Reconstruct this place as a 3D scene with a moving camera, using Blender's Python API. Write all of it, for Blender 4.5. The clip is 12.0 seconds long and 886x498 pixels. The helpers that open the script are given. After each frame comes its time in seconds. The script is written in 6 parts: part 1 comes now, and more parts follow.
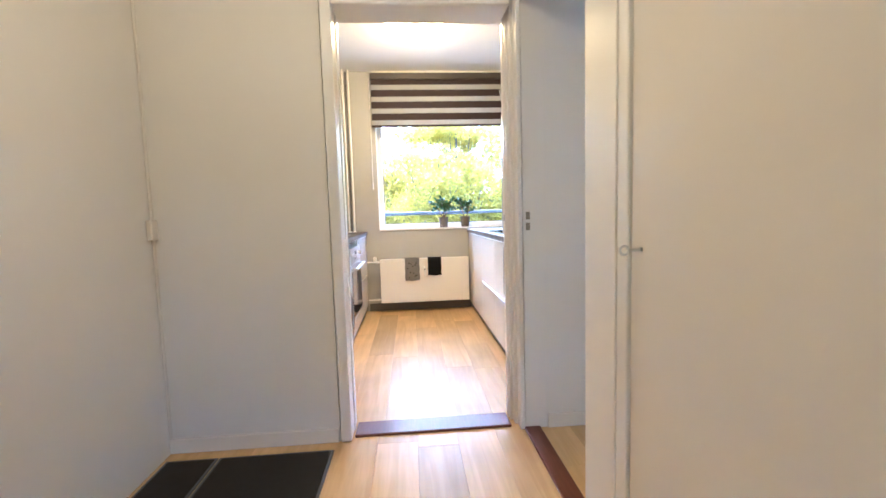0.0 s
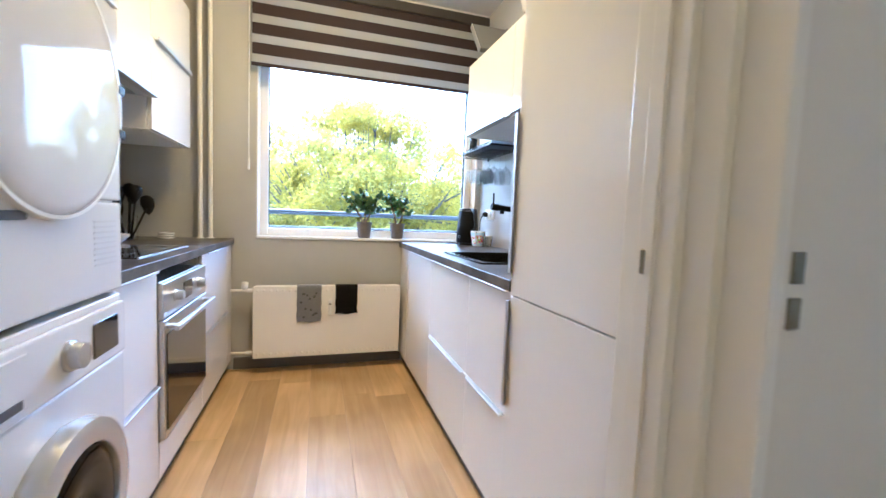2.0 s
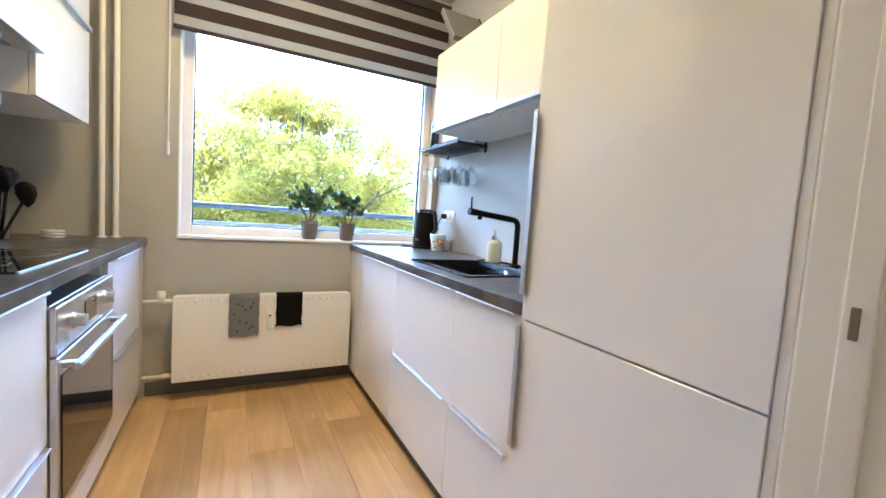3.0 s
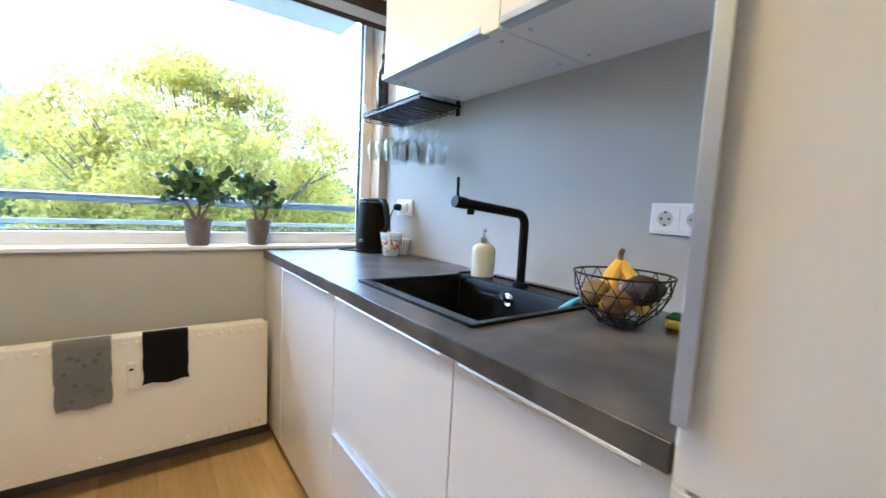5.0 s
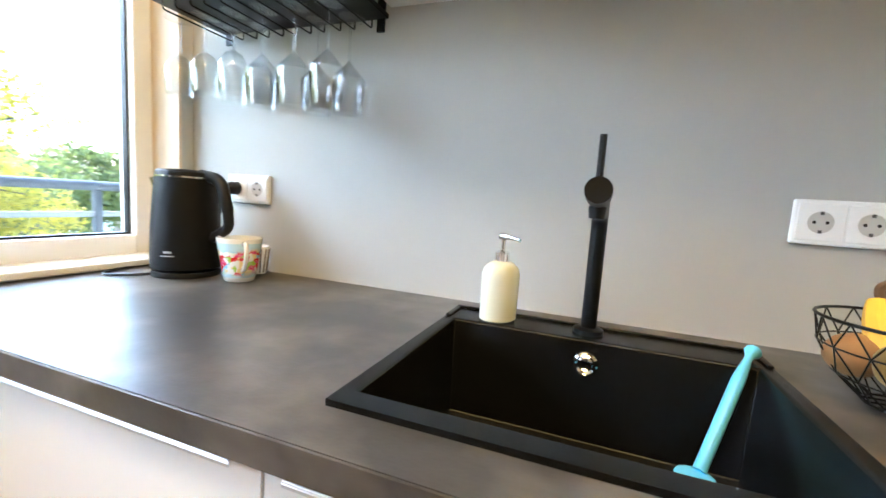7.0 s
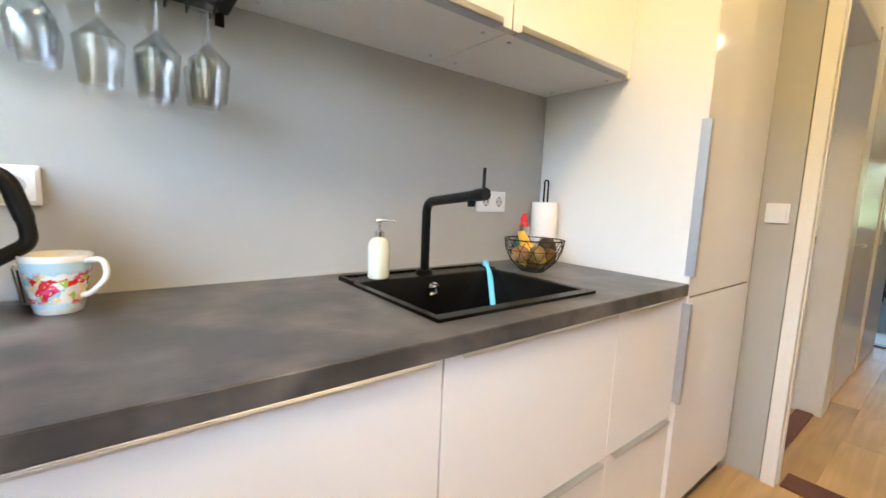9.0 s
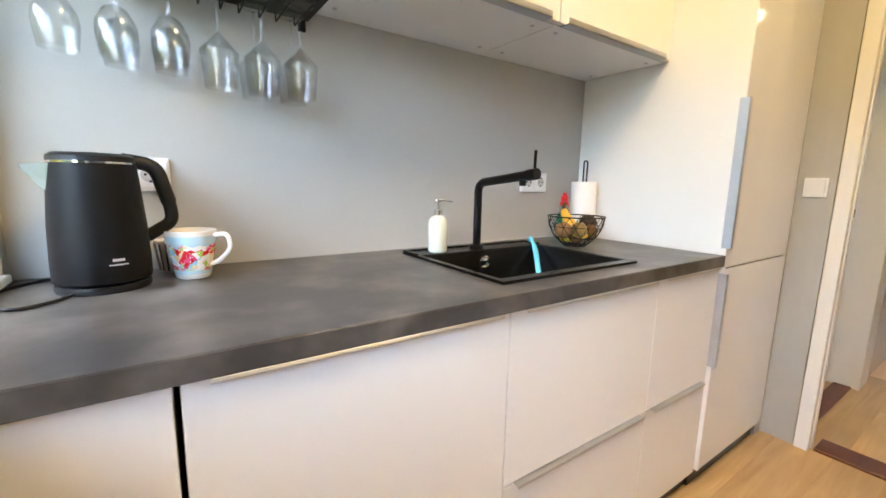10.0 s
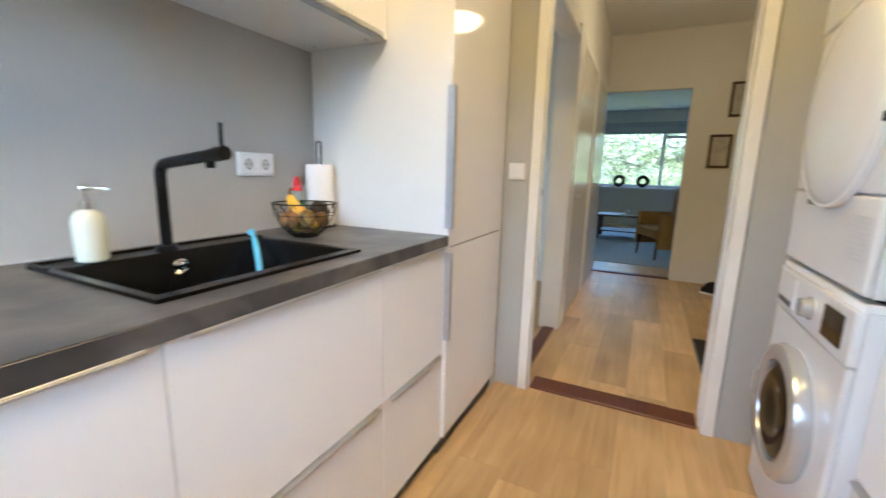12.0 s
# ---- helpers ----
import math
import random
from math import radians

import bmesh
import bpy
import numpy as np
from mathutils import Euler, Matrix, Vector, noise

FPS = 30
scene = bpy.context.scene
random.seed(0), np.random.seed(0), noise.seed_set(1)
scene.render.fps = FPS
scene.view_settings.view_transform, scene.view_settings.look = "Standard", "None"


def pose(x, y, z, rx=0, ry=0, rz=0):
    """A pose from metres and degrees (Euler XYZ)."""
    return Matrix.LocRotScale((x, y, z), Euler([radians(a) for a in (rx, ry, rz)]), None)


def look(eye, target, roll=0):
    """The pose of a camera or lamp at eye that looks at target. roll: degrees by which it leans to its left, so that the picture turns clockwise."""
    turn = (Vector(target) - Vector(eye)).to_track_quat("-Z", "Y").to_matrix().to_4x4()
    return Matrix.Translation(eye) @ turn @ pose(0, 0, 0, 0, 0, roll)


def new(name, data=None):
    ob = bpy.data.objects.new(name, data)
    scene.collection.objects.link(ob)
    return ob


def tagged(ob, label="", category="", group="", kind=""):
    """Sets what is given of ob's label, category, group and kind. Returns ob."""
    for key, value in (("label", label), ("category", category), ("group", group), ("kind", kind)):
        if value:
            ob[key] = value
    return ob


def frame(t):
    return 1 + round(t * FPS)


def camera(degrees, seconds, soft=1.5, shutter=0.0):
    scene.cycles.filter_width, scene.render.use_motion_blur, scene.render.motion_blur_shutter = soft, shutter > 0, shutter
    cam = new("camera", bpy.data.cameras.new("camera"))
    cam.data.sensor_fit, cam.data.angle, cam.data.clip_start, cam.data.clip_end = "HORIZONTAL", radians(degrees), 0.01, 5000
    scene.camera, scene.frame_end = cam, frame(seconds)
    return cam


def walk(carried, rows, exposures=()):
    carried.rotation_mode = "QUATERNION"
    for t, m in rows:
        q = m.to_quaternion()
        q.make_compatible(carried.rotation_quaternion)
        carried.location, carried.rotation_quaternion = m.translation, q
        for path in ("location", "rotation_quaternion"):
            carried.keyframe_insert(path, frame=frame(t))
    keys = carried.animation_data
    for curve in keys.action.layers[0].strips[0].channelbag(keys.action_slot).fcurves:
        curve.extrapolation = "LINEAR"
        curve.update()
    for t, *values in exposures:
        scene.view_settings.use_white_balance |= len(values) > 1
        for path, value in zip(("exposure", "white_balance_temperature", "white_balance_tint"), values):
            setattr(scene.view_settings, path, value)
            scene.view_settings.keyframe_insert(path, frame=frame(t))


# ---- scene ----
from functools import lru_cache

# camera and walk
cam = camera(94.6, 12.0, soft=1.5, shutter=0.3)
PATH = [
    (0, (-0.645, -2.789, 1.076), (-0.492, -0.802, 0.909), -1.7),
    (0.5, (-0.602, -2.346, 1.066), (-0.471, -0.364, 0.831), 0.4),
    (1, (-0.595, -1.949, 1.081), (-0.395, 0.035, 0.925), 0.4),
    (1.5, (-0.597, -1.534, 1.085), (-0.161, 0.409, 0.9), 1.2),
    (2, (-0.597, -1.181, 1.099), (-0.01, 0.725, 0.951), 2.3),
    (2.5, (-0.656, -0.965, 1.135), (0.126, 0.872, 1.019), 3.3),
    (3, (-0.726, -0.891, 1.129), (0.196, 0.877, 0.979), 3.9),
    (3.2, (-0.727, -0.868, 1.127), (0.210, 0.895, 0.975), 4.2),
    (5, (-0.455, -0.183, 1.147), (0.721, 1.423, 0.951), 2.9),
    (5.5, (-0.405, 0.045, 1.16), (0.937, 1.513, 0.948), 3.1),
    (6, (-0.309, 0.286, 1.142), (1.176, 1.607, 0.919), 4.0),
    (6.5, (-0.258, 0.502, 1.154), (1.4, 1.597, 0.928), 4.7),
    (6.7, (-0.272, 0.585, 1.148), (1.474, 1.536, 0.925), 4.3),
    (8.3, (-0.391, 1.231, 1.138), (1.415, 0.421, 0.848), 4.2),
    (8.5, (-0.436, 1.3, 1.14), (1.276, 0.305, 0.86), 4.1),
    (9, (-0.539, 1.443, 1.15), (1.026, 0.221, 0.91), 2.4),
    (9.5, (-0.572, 1.551, 1.141), (1.023, 0.378, 0.862), 1.8),
    (10, (-0.596, 1.599, 1.136), (1.03, 0.479, 0.82), 1.2),
    (10.5, (-0.595, 1.604, 1.136), (1.022, 0.469, 0.824), 1.4),
    (11, (-0.603, 1.556, 1.139), (0.924, 0.304, 0.818), 1.8),
    (11.5, (-0.6, 1.453, 1.137), (0.709, -0.017, 0.784), 1.5),
    (12, (-0.636, 1.343, 1.137), (0.228, -0.423, 0.769), 1.4),
]
walk(cam, [(t, look(eye, target, roll)) for t, eye, target, roll in PATH],
     exposures=[(0.0, 4.98, 4650, 9), (0.5, 4.95, 4400, 7), (1.0, 4.92, 4250, 6), (1.5, 4.72, 4480, 6), (2.0, 4.48, 4500, 5), (3.0, 4.42, 4600, 3), (5.0, 4.25, 4600, 1),
                (5.5, 4.40, 4700, 0), (6.5, 4.66, 5250, 0), (8.5, 4.5, 5600, 1), (9.0, 4.40, 5650, 2), (10.5, 4.38, 5600, 2), (12.0, 4.22, 5200, 1)])

# world: bright overcast autumn sky
world = bpy.data.worlds.new("sky")
scene.world = world
world.use_nodes = True
wn = world.node_tree.nodes
sky = wn.new("ShaderNodeTexSky")
sky.sky_type = "NISHITA"
sky.sun_disc = False
sky.sun_elevation = radians(52)
sky.sun_rotation = radians(-15)
sky.air_density, sky.dust_density, sky.ozone_density = 1.0, 2.8, 1.8
wn["Background"].inputs["Strength"].default_value = 0.110
world.node_tree.links.new(sky.outputs["Color"], wn["Background"].inputs["Color"])


def lamp(name, kind, energy, m, colour=(1, 1, 1), **more):
    data = bpy.data.lights.new(name, kind)
    data.energy, data.color = energy, colour
    ob = new(name, data)
    ob.matrix_world = m
    if kind == "AREA":
        data.shape = "RECTANGLE"
        data.size, data.size_y = more["size"]
    if kind == "SUN":
        data.angle = radians(more["angle"])
    if kind == "POINT":
        data.shadow_soft_size = more["radius"]
    return ob


lamp("sun", "SUN", 0.55, look((-4.8, 17.9, 23.7), (0, 0, 0)), (1.0, 0.96, 0.9), angle=14)
# the kitchen and hall lamps light the rooms by their glowing glass


# materials
def mat(name, colour, rough=0.5, metal=0.0, vary=0.06, scale=8.0, bump=0.0, bump_scale=60.0, coat=0.0, rough_vary=0.0,
        island=0.0, stretch=(1, 1, 1), emit=0.0, emit_colour=None, trans=0.0, ior=1.45, stain=0.0, stain_scale=1.5, sss=0.0, spec=0.5, clear=0.3):
    m = bpy.data.materials.new(name)
    m.use_nodes = True
    n, l = m.node_tree.nodes, m.node_tree.links
    b = n["Principled BSDF"]
    b.inputs["Roughness"].default_value = rough
    b.inputs["Metallic"].default_value = metal
    b.inputs["IOR"].default_value = ior
    b.inputs["Coat Weight"].default_value = coat
    b.inputs["Specular IOR Level"].default_value = spec
    b.inputs["Coat Roughness"].default_value = 0.06
    b.inputs["Transmission Weight"].default_value = trans
    if sss:
        b.inputs["Subsurface Weight"].default_value = sss
        b.inputs["Subsurface Radius"].default_value = (0.02, 0.015, 0.01)
    co = n.new("ShaderNodeTexCoord")
    mp = n.new("ShaderNodeMapping")
    mp.inputs["Scale"].default_value = stretch
    l.new(co.outputs["Object"], mp.inputs["Vector"])
    last = None
    if vary or stain:
        nz = n.new("ShaderNodeTexNoise")
        nz.inputs["Scale"].default_value = scale
        nz.inputs["Detail"].default_value = 6.0
        nz.inputs["Roughness"].default_value = 0.62
        l.new(mp.outputs["Vector"], nz.inputs["Vector"])
        mr = n.new("ShaderNodeMapRange")
        mr.inputs["From Min"].default_value, mr.inputs["From Max"].default_value = 0.5 - clear, 0.5 + clear
        mr.inputs["To Min"].default_value, mr.inputs["To Max"].default_value = 1 - vary, 1 + vary
        l.new(nz.outputs["Fac"], mr.inputs["Value"])
        last = mr.outputs["Result"]
        if stain:
            ns = n.new("ShaderNodeTexNoise")
            ns.inputs["Scale"].default_value = stain_scale
            ns.inputs["Detail"].default_value = 3.0
            l.new(co.outputs["Object"], ns.inputs["Vector"])
            ms = n.new("ShaderNodeMapRange")
            ms.inputs["From Min"].default_value, ms.inputs["From Max"].default_value = 0.5 - clear, 0.5 + clear
            ms.inputs["To Min"].default_value, ms.inputs["To Max"].default_value = 1 - stain, 1 + stain
            l.new(ns.outputs["Fac"], ms.inputs["Value"])
            mu = n.new("ShaderNodeMath")
            mu.operation = "MULTIPLY"
            l.new(last, mu.inputs[0])
            l.new(ms.outputs["Result"], mu.inputs[1])
            last = mu.outputs["Value"]
    if island:
        ge = n.new("ShaderNodeNewGeometry")
        mi = n.new("ShaderNodeMapRange")
        mi.inputs["To Min"].default_value, mi.inputs["To Max"].default_value = 1 - island, 1 + island
        l.new(ge.outputs["Random Per Island"], mi.inputs["Value"])
        mu = n.new("ShaderNodeMath")
        mu.operation = "MULTIPLY"
        l.new(mi.outputs["Result"], mu.inputs[0])
        if last:
            l.new(last, mu.inputs[1])
        else:
            mu.inputs[1].default_value = 1.0
        last = mu.outputs["Value"]
    if last:
        vm = n.new("ShaderNodeVectorMath")
        vm.operation = "SCALE"
        vm.inputs[0].default_value = colour
        l.new(last, vm.inputs["Scale"])
        l.new(vm.outputs["Vector"], b.inputs["Base Color"])
    else:
        b.inputs["Base Color"].default_value = (*colour, 1)
    if rough_vary:
        nr = n.new("ShaderNodeTexNoise")
        nr.inputs["Scale"].default_value = scale * 0.6
        nr.inputs["Detail"].default_value = 4.0
        l.new(mp.outputs["Vector"], nr.inputs["Vector"])
        rr = n.new("ShaderNodeMapRange")
        rr.inputs["From Min"].default_value, rr.inputs["From Max"].default_value = 0.15, 0.85
        rr.inputs["To Min"].default_value, rr.inputs["To Max"].default_value = max(0.02, rough - rough_vary), rough + rough_vary
        l.new(nr.outputs["Fac"], rr.inputs["Value"])
        l.new(rr.outputs["Result"], b.inputs["Roughness"])
    if bump:
        nb = n.new("ShaderNodeTexNoise")
        nb.inputs["Scale"].default_value = bump_scale
        nb.inputs["Detail"].default_value = 5.0
        l.new(mp.outputs["Vector"], nb.inputs["Vector"])
        bp = n.new("ShaderNodeBump")
        bp.inputs["Strength"].default_value = bump
        bp.inputs["Distance"].default_value = 0.004
        l.new(nb.outputs["Fac"], bp.inputs["Height"])
        l.new(bp.outputs["Normal"], b.inputs["Normal"])
    if emit:
        b.inputs["Emission Color"].default_value = (*(emit_colour or colour), 1)
        b.inputs["Emission Strength"].default_value = emit
    return m


def oak_material(name, light, dark, rough):
    """Oak laminate: long grain along y, each plank shifted in tone by its own random number."""
    m = bpy.data.materials.new(name)
    m.use_nodes = True
    n, l = m.node_tree.nodes, m.node_tree.links
    b = n["Principled BSDF"]
    co, info = n.new("ShaderNodeTexCoord"), n.new("ShaderNodeObjectInfo")
    add = n.new("ShaderNodeVectorMath")
    add.operation = "MULTIPLY_ADD"
    l.new(info.outputs["Random"], add.inputs[0])
    add.inputs[1].default_value = (37.0, 91.0, 13.0)
    l.new(co.outputs["Object"], add.inputs[2])
    mp = n.new("ShaderNodeMapping")
    mp.inputs["Scale"].default_value = (11.0, 0.8, 11.0)
    l.new(add.outputs["Vector"], mp.inputs["Vector"])
    grain = n.new("ShaderNodeTexNoise")
    grain.inputs["Scale"].default_value, grain.inputs["Detail"].default_value = 2.2, 8.0
    grain.inputs["Distortion"].default_value = 0.8
    l.new(mp.outputs["Vector"], grain.inputs["Vector"])
    broad = n.new("ShaderNodeTexNoise")
    broad.inputs["Scale"].default_value, broad.inputs["Detail"].default_value = 2.3, 2.0
    l.new(add.outputs["Vector"], broad.inputs["Vector"])
    ramp = n.new("ShaderNodeValToRGB")
    ramp.color_ramp.elements[0].position, ramp.color_ramp.elements[0].color = 0.30, (*dark, 1)
    ramp.color_ramp.elements[1].position, ramp.color_ramp.elements[1].color = 0.68, (*light, 1)
    l.new(grain.outputs["Fac"], ramp.inputs["Fac"])
    tone = n.new("ShaderNodeMapRange")
    tone.inputs["To Min"].default_value, tone.inputs["To Max"].default_value = 0.75, 1.15
    l.new(info.outputs["Random"], tone.inputs["Value"])
    tone2 = n.new("ShaderNodeMapRange")
    tone2.inputs["From Min"].default_value, tone2.inputs["From Max"].default_value = 0.3, 0.7
    tone2.inputs["To Min"].default_value, tone2.inputs["To Max"].default_value = 0.84, 1.12
    l.new(broad.outputs["Fac"], tone2.inputs["Value"])
    mu = n.new("ShaderNodeMath")
    mu.operation = "MULTIPLY"
    l.new(tone.outputs["Result"], mu.inputs[0])
    l.new(tone2.outputs["Result"], mu.inputs[1])
    sc = n.new("ShaderNodeVectorMath")
    sc.operation = "SCALE"
    l.new(ramp.outputs["Color"], sc.inputs[0])
    l.new(mu.outputs["Value"], sc.inputs["Scale"])
    # a few dark knots
    vor = n.new("ShaderNodeTexVoronoi")
    vor.inputs["Scale"].default_value = 2.6
    mk = n.new("ShaderNodeMapping")
    mk.inputs["Scale"].default_value = (1.6, 0.7, 1.0)
    l.new(add.outputs["Vector"], mk.inputs["Vector"])
    l.new(mk.outputs["Vector"], vor.inputs["Vector"])
    kn = n.new("ShaderNodeMapRange")
    kn.inputs["From Min"].default_value, kn.inputs["From Max"].default_value = 0.02, 0.09
    kn.inputs["To Min"].default_value, kn.inputs["To Max"].default_value = 0.55, 1.0
    l.new(vor.outputs["Distance"], kn.inputs["Value"])
    sk = n.new("ShaderNodeVectorMath")
    sk.operation = "SCALE"
    l.new(sc.outputs["Vector"], sk.inputs[0])
    l.new(kn.outputs["Result"], sk.inputs["Scale"])
    l.new(sk.outputs["Vector"], b.inputs["Base Color"])
    b.inputs["Roughness"].default_value = rough
    b.inputs["Specular IOR Level"].default_value = 0.37
    bp = n.new("ShaderNodeBump")
    bp.inputs["Strength"].default_value, bp.inputs["Distance"].default_value = 0.12, 0.002
    l.new(grain.outputs["Fac"], bp.inputs["Height"])
    l.new(bp.outputs["Normal"], b.inputs["Normal"])
    return m


OAK = oak_material("oak_laminate", (0.67, 0.455, 0.215), (0.53, 0.345, 0.145), 0.33)
CREAM = mat("cream_wall_paint", (0.74, 0.71, 0.65), 0.75, vary=0.02, scale=3, bump=0.12, bump_scale=140, stain=0.03, stain_scale=0.9)
CREAM_GLOSS = mat("cream_door_lacquer", (0.75, 0.705, 0.63), 0.16, vary=0.015, scale=2, bump=0.04, bump_scale=40)
TAUPE = mat("grey_wall_paint", (0.445, 0.435, 0.405), 0.62, vary=0.03, scale=5, bump=0.1, bump_scale=160, stain=0.03, stain_scale=1.2)
# the grey wall colour again, darkened to hold the shade behind the hob
SHADED_TAUPE = mat("shaded_grey_wall_paint", (0.16, 0.152, 0.143), 0.55, vary=0.04, scale=5, bump=0.1, bump_scale=160, stain=0.03, stain_scale=1.2)
CEIL = mat("white_ceiling_paint", (0.80, 0.80, 0.79), 0.9, vary=0.02, scale=4, bump=0.15, bump_scale=90)
WHITE_GLOSS = mat("white_high_gloss_front", (0.80, 0.785, 0.765), 0.13, vary=0.01, scale=2, coat=0.0, spec=0.36)
WHITE_MATT = mat("white_melamine", (0.80, 0.79, 0.77), 0.4, vary=0.01, scale=3)
WHITE_LACQUER = mat("white_painted_wood", (0.80, 0.78, 0.73), 0.3, vary=0.02, scale=4, bump=0.05, bump_scale=50)
WHITE_PVC = mat("white_window_plastic", (0.82, 0.82, 0.82), 0.3, vary=0.01)
WHITE_ENAMEL = mat("white_enamel", (0.72, 0.725, 0.735), 0.14, vary=0.01, spec=0.4)
WHITE_PLASTIC = mat("white_plastic", (0.80, 0.80, 0.79), 0.28, vary=0.01)
RADIATOR_WHITE = mat("white_radiator_enamel", (0.82, 0.79, 0.73), 0.28, vary=0.015, scale=5)
ALU = mat("brushed_aluminium", (0.56, 0.57, 0.59), 0.48, 1.0, vary=0.04, scale=30, stretch=(1, 0.05, 1))
STEEL = mat("stainless_steel", (0.60, 0.61, 0.62), 0.28, 1.0, vary=0.05, scale=40, stretch=(1, 0.04, 1))
CHROME = mat("chrome", (0.78, 0.78, 0.78), 0.08, 1.0, vary=0.0)
BLACK_GLASS = mat("black_glass", (0.012, 0.012, 0.014), 0.04, vary=0.0, coat=0.5)
BLACK_MATT = mat("matt_black_metal", (0.005, 0.005, 0.0055), 0.38, vary=0.1, scale=30, spec=0.25)
BLACK_PLASTIC = mat("black_plastic", (0.009, 0.009, 0.010), 0.40, vary=0.1, scale=40, spec=0.35, bump=0.1, bump_scale=300)
SINK_BLACK = mat("black_granite_composite", (0.0045, 0.0047, 0.0048), 0.24, spec=0.24, vary=0.25, scale=220, bump=0.12, bump_scale=500)
WORKTOP = mat("dark_concrete_laminate", (0.058, 0.053, 0.048), 0.33, spec=0.5, clear=0.3, vary=0.34, scale=14.0, bump=0.05, bump_scale=220, rough_vary=0.035, stain=0.30, stain_scale=6.5, stretch=(1.0, 0.6, 1.0))
# lighter clouds in the worktop's print
for _nd in WORKTOP.node_tree.nodes:
    if _nd.type == "MAP_RANGE" and abs(_nd.inputs["To Max"].default_value - 1.30) < 1e-4:
        _nd.inputs["From Min"].default_value, _nd.inputs["From Max"].default_value = 0.44, 0.74
        _nd.inputs["To Min"].default_value, _nd.inputs["To Max"].default_value = 0.84, 2.7
PLINTH = mat("dark_grey_plinth", (0.06, 0.058, 0.056), 0.5, vary=0.05)
BASEBOARD_GREY = mat("grey_skirting_paint", (0.12, 0.115, 0.11), 0.5, vary=0.05)
REDWOOD = mat("red_brown_hardwood", (0.12, 0.035, 0.02), 0.35, vary=0.3, scale=9, stretch=(12, 1, 12), bump=0.05)
GLASS = mat("clear_glass", (1, 1, 1), 0.0, vary=0.0, trans=1.0, ior=1.2)
def thin_glass(name, rough):
    """Thin blown glass: clear, with a sharp gloss that grows towards the edges."""
    m = bpy.data.materials.new(name)
    m.use_nodes = True
    n, l = m.node_tree.nodes, m.node_tree.links
    clear, gloss, mix, lw_, gain = (n.new("ShaderNode" + k) for k in ("BsdfTransparent", "BsdfGlossy", "MixShader", "LayerWeight", "MapRange"))
    clear.inputs["Color"].default_value = (0.965, 0.97, 0.97, 1)
    gloss.inputs["Roughness"].default_value = rough
    lw_.inputs["Blend"].default_value = 0.22
    gain.inputs["To Min"].default_value, gain.inputs["To Max"].default_value = 0.03, 0.36
    l.new(lw_.outputs["Facing"], gain.inputs["Value"])
    l.new(gain.outputs["Result"], mix.inputs["Fac"])
    l.new(clear.outputs["BSDF"], mix.inputs[1])
    l.new(gloss.outputs["BSDF"], mix.inputs[2])
    l.new(mix.outputs["Shader"], n["Material Output"].inputs["Surface"])
    return m


STEMWARE = thin_glass("thin_blown_glass", 0.03)
THIN_GLASS = mat("window_glass", (1, 1, 1), 0.0, vary=0.0, trans=1.0, ior=1.02)
MAT_BLACK = mat("black_doormat", (0.018, 0.016, 0.015), 0.95, vary=0.3, scale=60, bump=0.8, bump_scale=400)
DIFFUSER = mat("opal_glass_lit", (1, 0.95, 0.85), 0.3, vary=0.0, emit=2.3, emit_colour=(1.0, 0.61, 0.23))
HALL_DIFFUSER = mat("hall_opal_glass_lit", (1, 0.95, 0.85), 0.3, vary=0.0, emit=1.05, emit_colour=(1.0, 0.69, 0.36))
DARK_SLAT = mat("dark_aubergine_blind_cloth", (0.030, 0.018, 0.022), 0.8, vary=0.1, scale=200, bump=0.2, bump_scale=500)
SHEER = mat("sheer_blind_cloth", (0.52, 0.52, 0.52), 0.9, vary=0.06, scale=300, bump=0.2, bump_scale=500)
_n, _l = SHEER.node_tree.nodes, SHEER.node_tree.links
_t, _m = _n.new("ShaderNodeBsdfTranslucent"), _n.new("ShaderNodeMixShader")
_t.inputs["Color"].default_value = (0.5, 0.5, 0.5, 1)
_m.inputs["Fac"].default_value = 0.5
_l.new(_n["Principled BSDF"].outputs["BSDF"], _m.inputs[1])
_l.new(_t.outputs["BSDF"], _m.inputs[2])
_l.new(_m.outputs["Shader"], _n["Material Output"].inputs["Surface"])
RAIL_GREY = mat("blue_grey_railing_paint", (0.065, 0.078, 0.095), 0.5, vary=0.05)


# building helpers
def box(bm, x0, x1, y0, y1, z0, z1, bevel=0.0, seg=1):
    vs = [bm.verts.new((x, y, z)) for x in (x0, x1) for y in (y0, y1) for z in (z0, z1)]
    fs = [bm.faces.new([vs[i] for i in q]) for q in ((0, 1, 3, 2), (4, 6, 7, 5), (0, 4, 5, 1), (2, 3, 7, 6), (0, 2, 6, 4), (1, 5, 7, 3))]
    if bevel:
        es = list({e for f in fs for e in f.edges})
        bmesh.ops.bevel(bm, geom=es, offset=bevel, segments=seg, affect="EDGES", profile=0.6)
    return bm


def bx(*a, **k):
    return box(bmesh.new(), *a, **k)


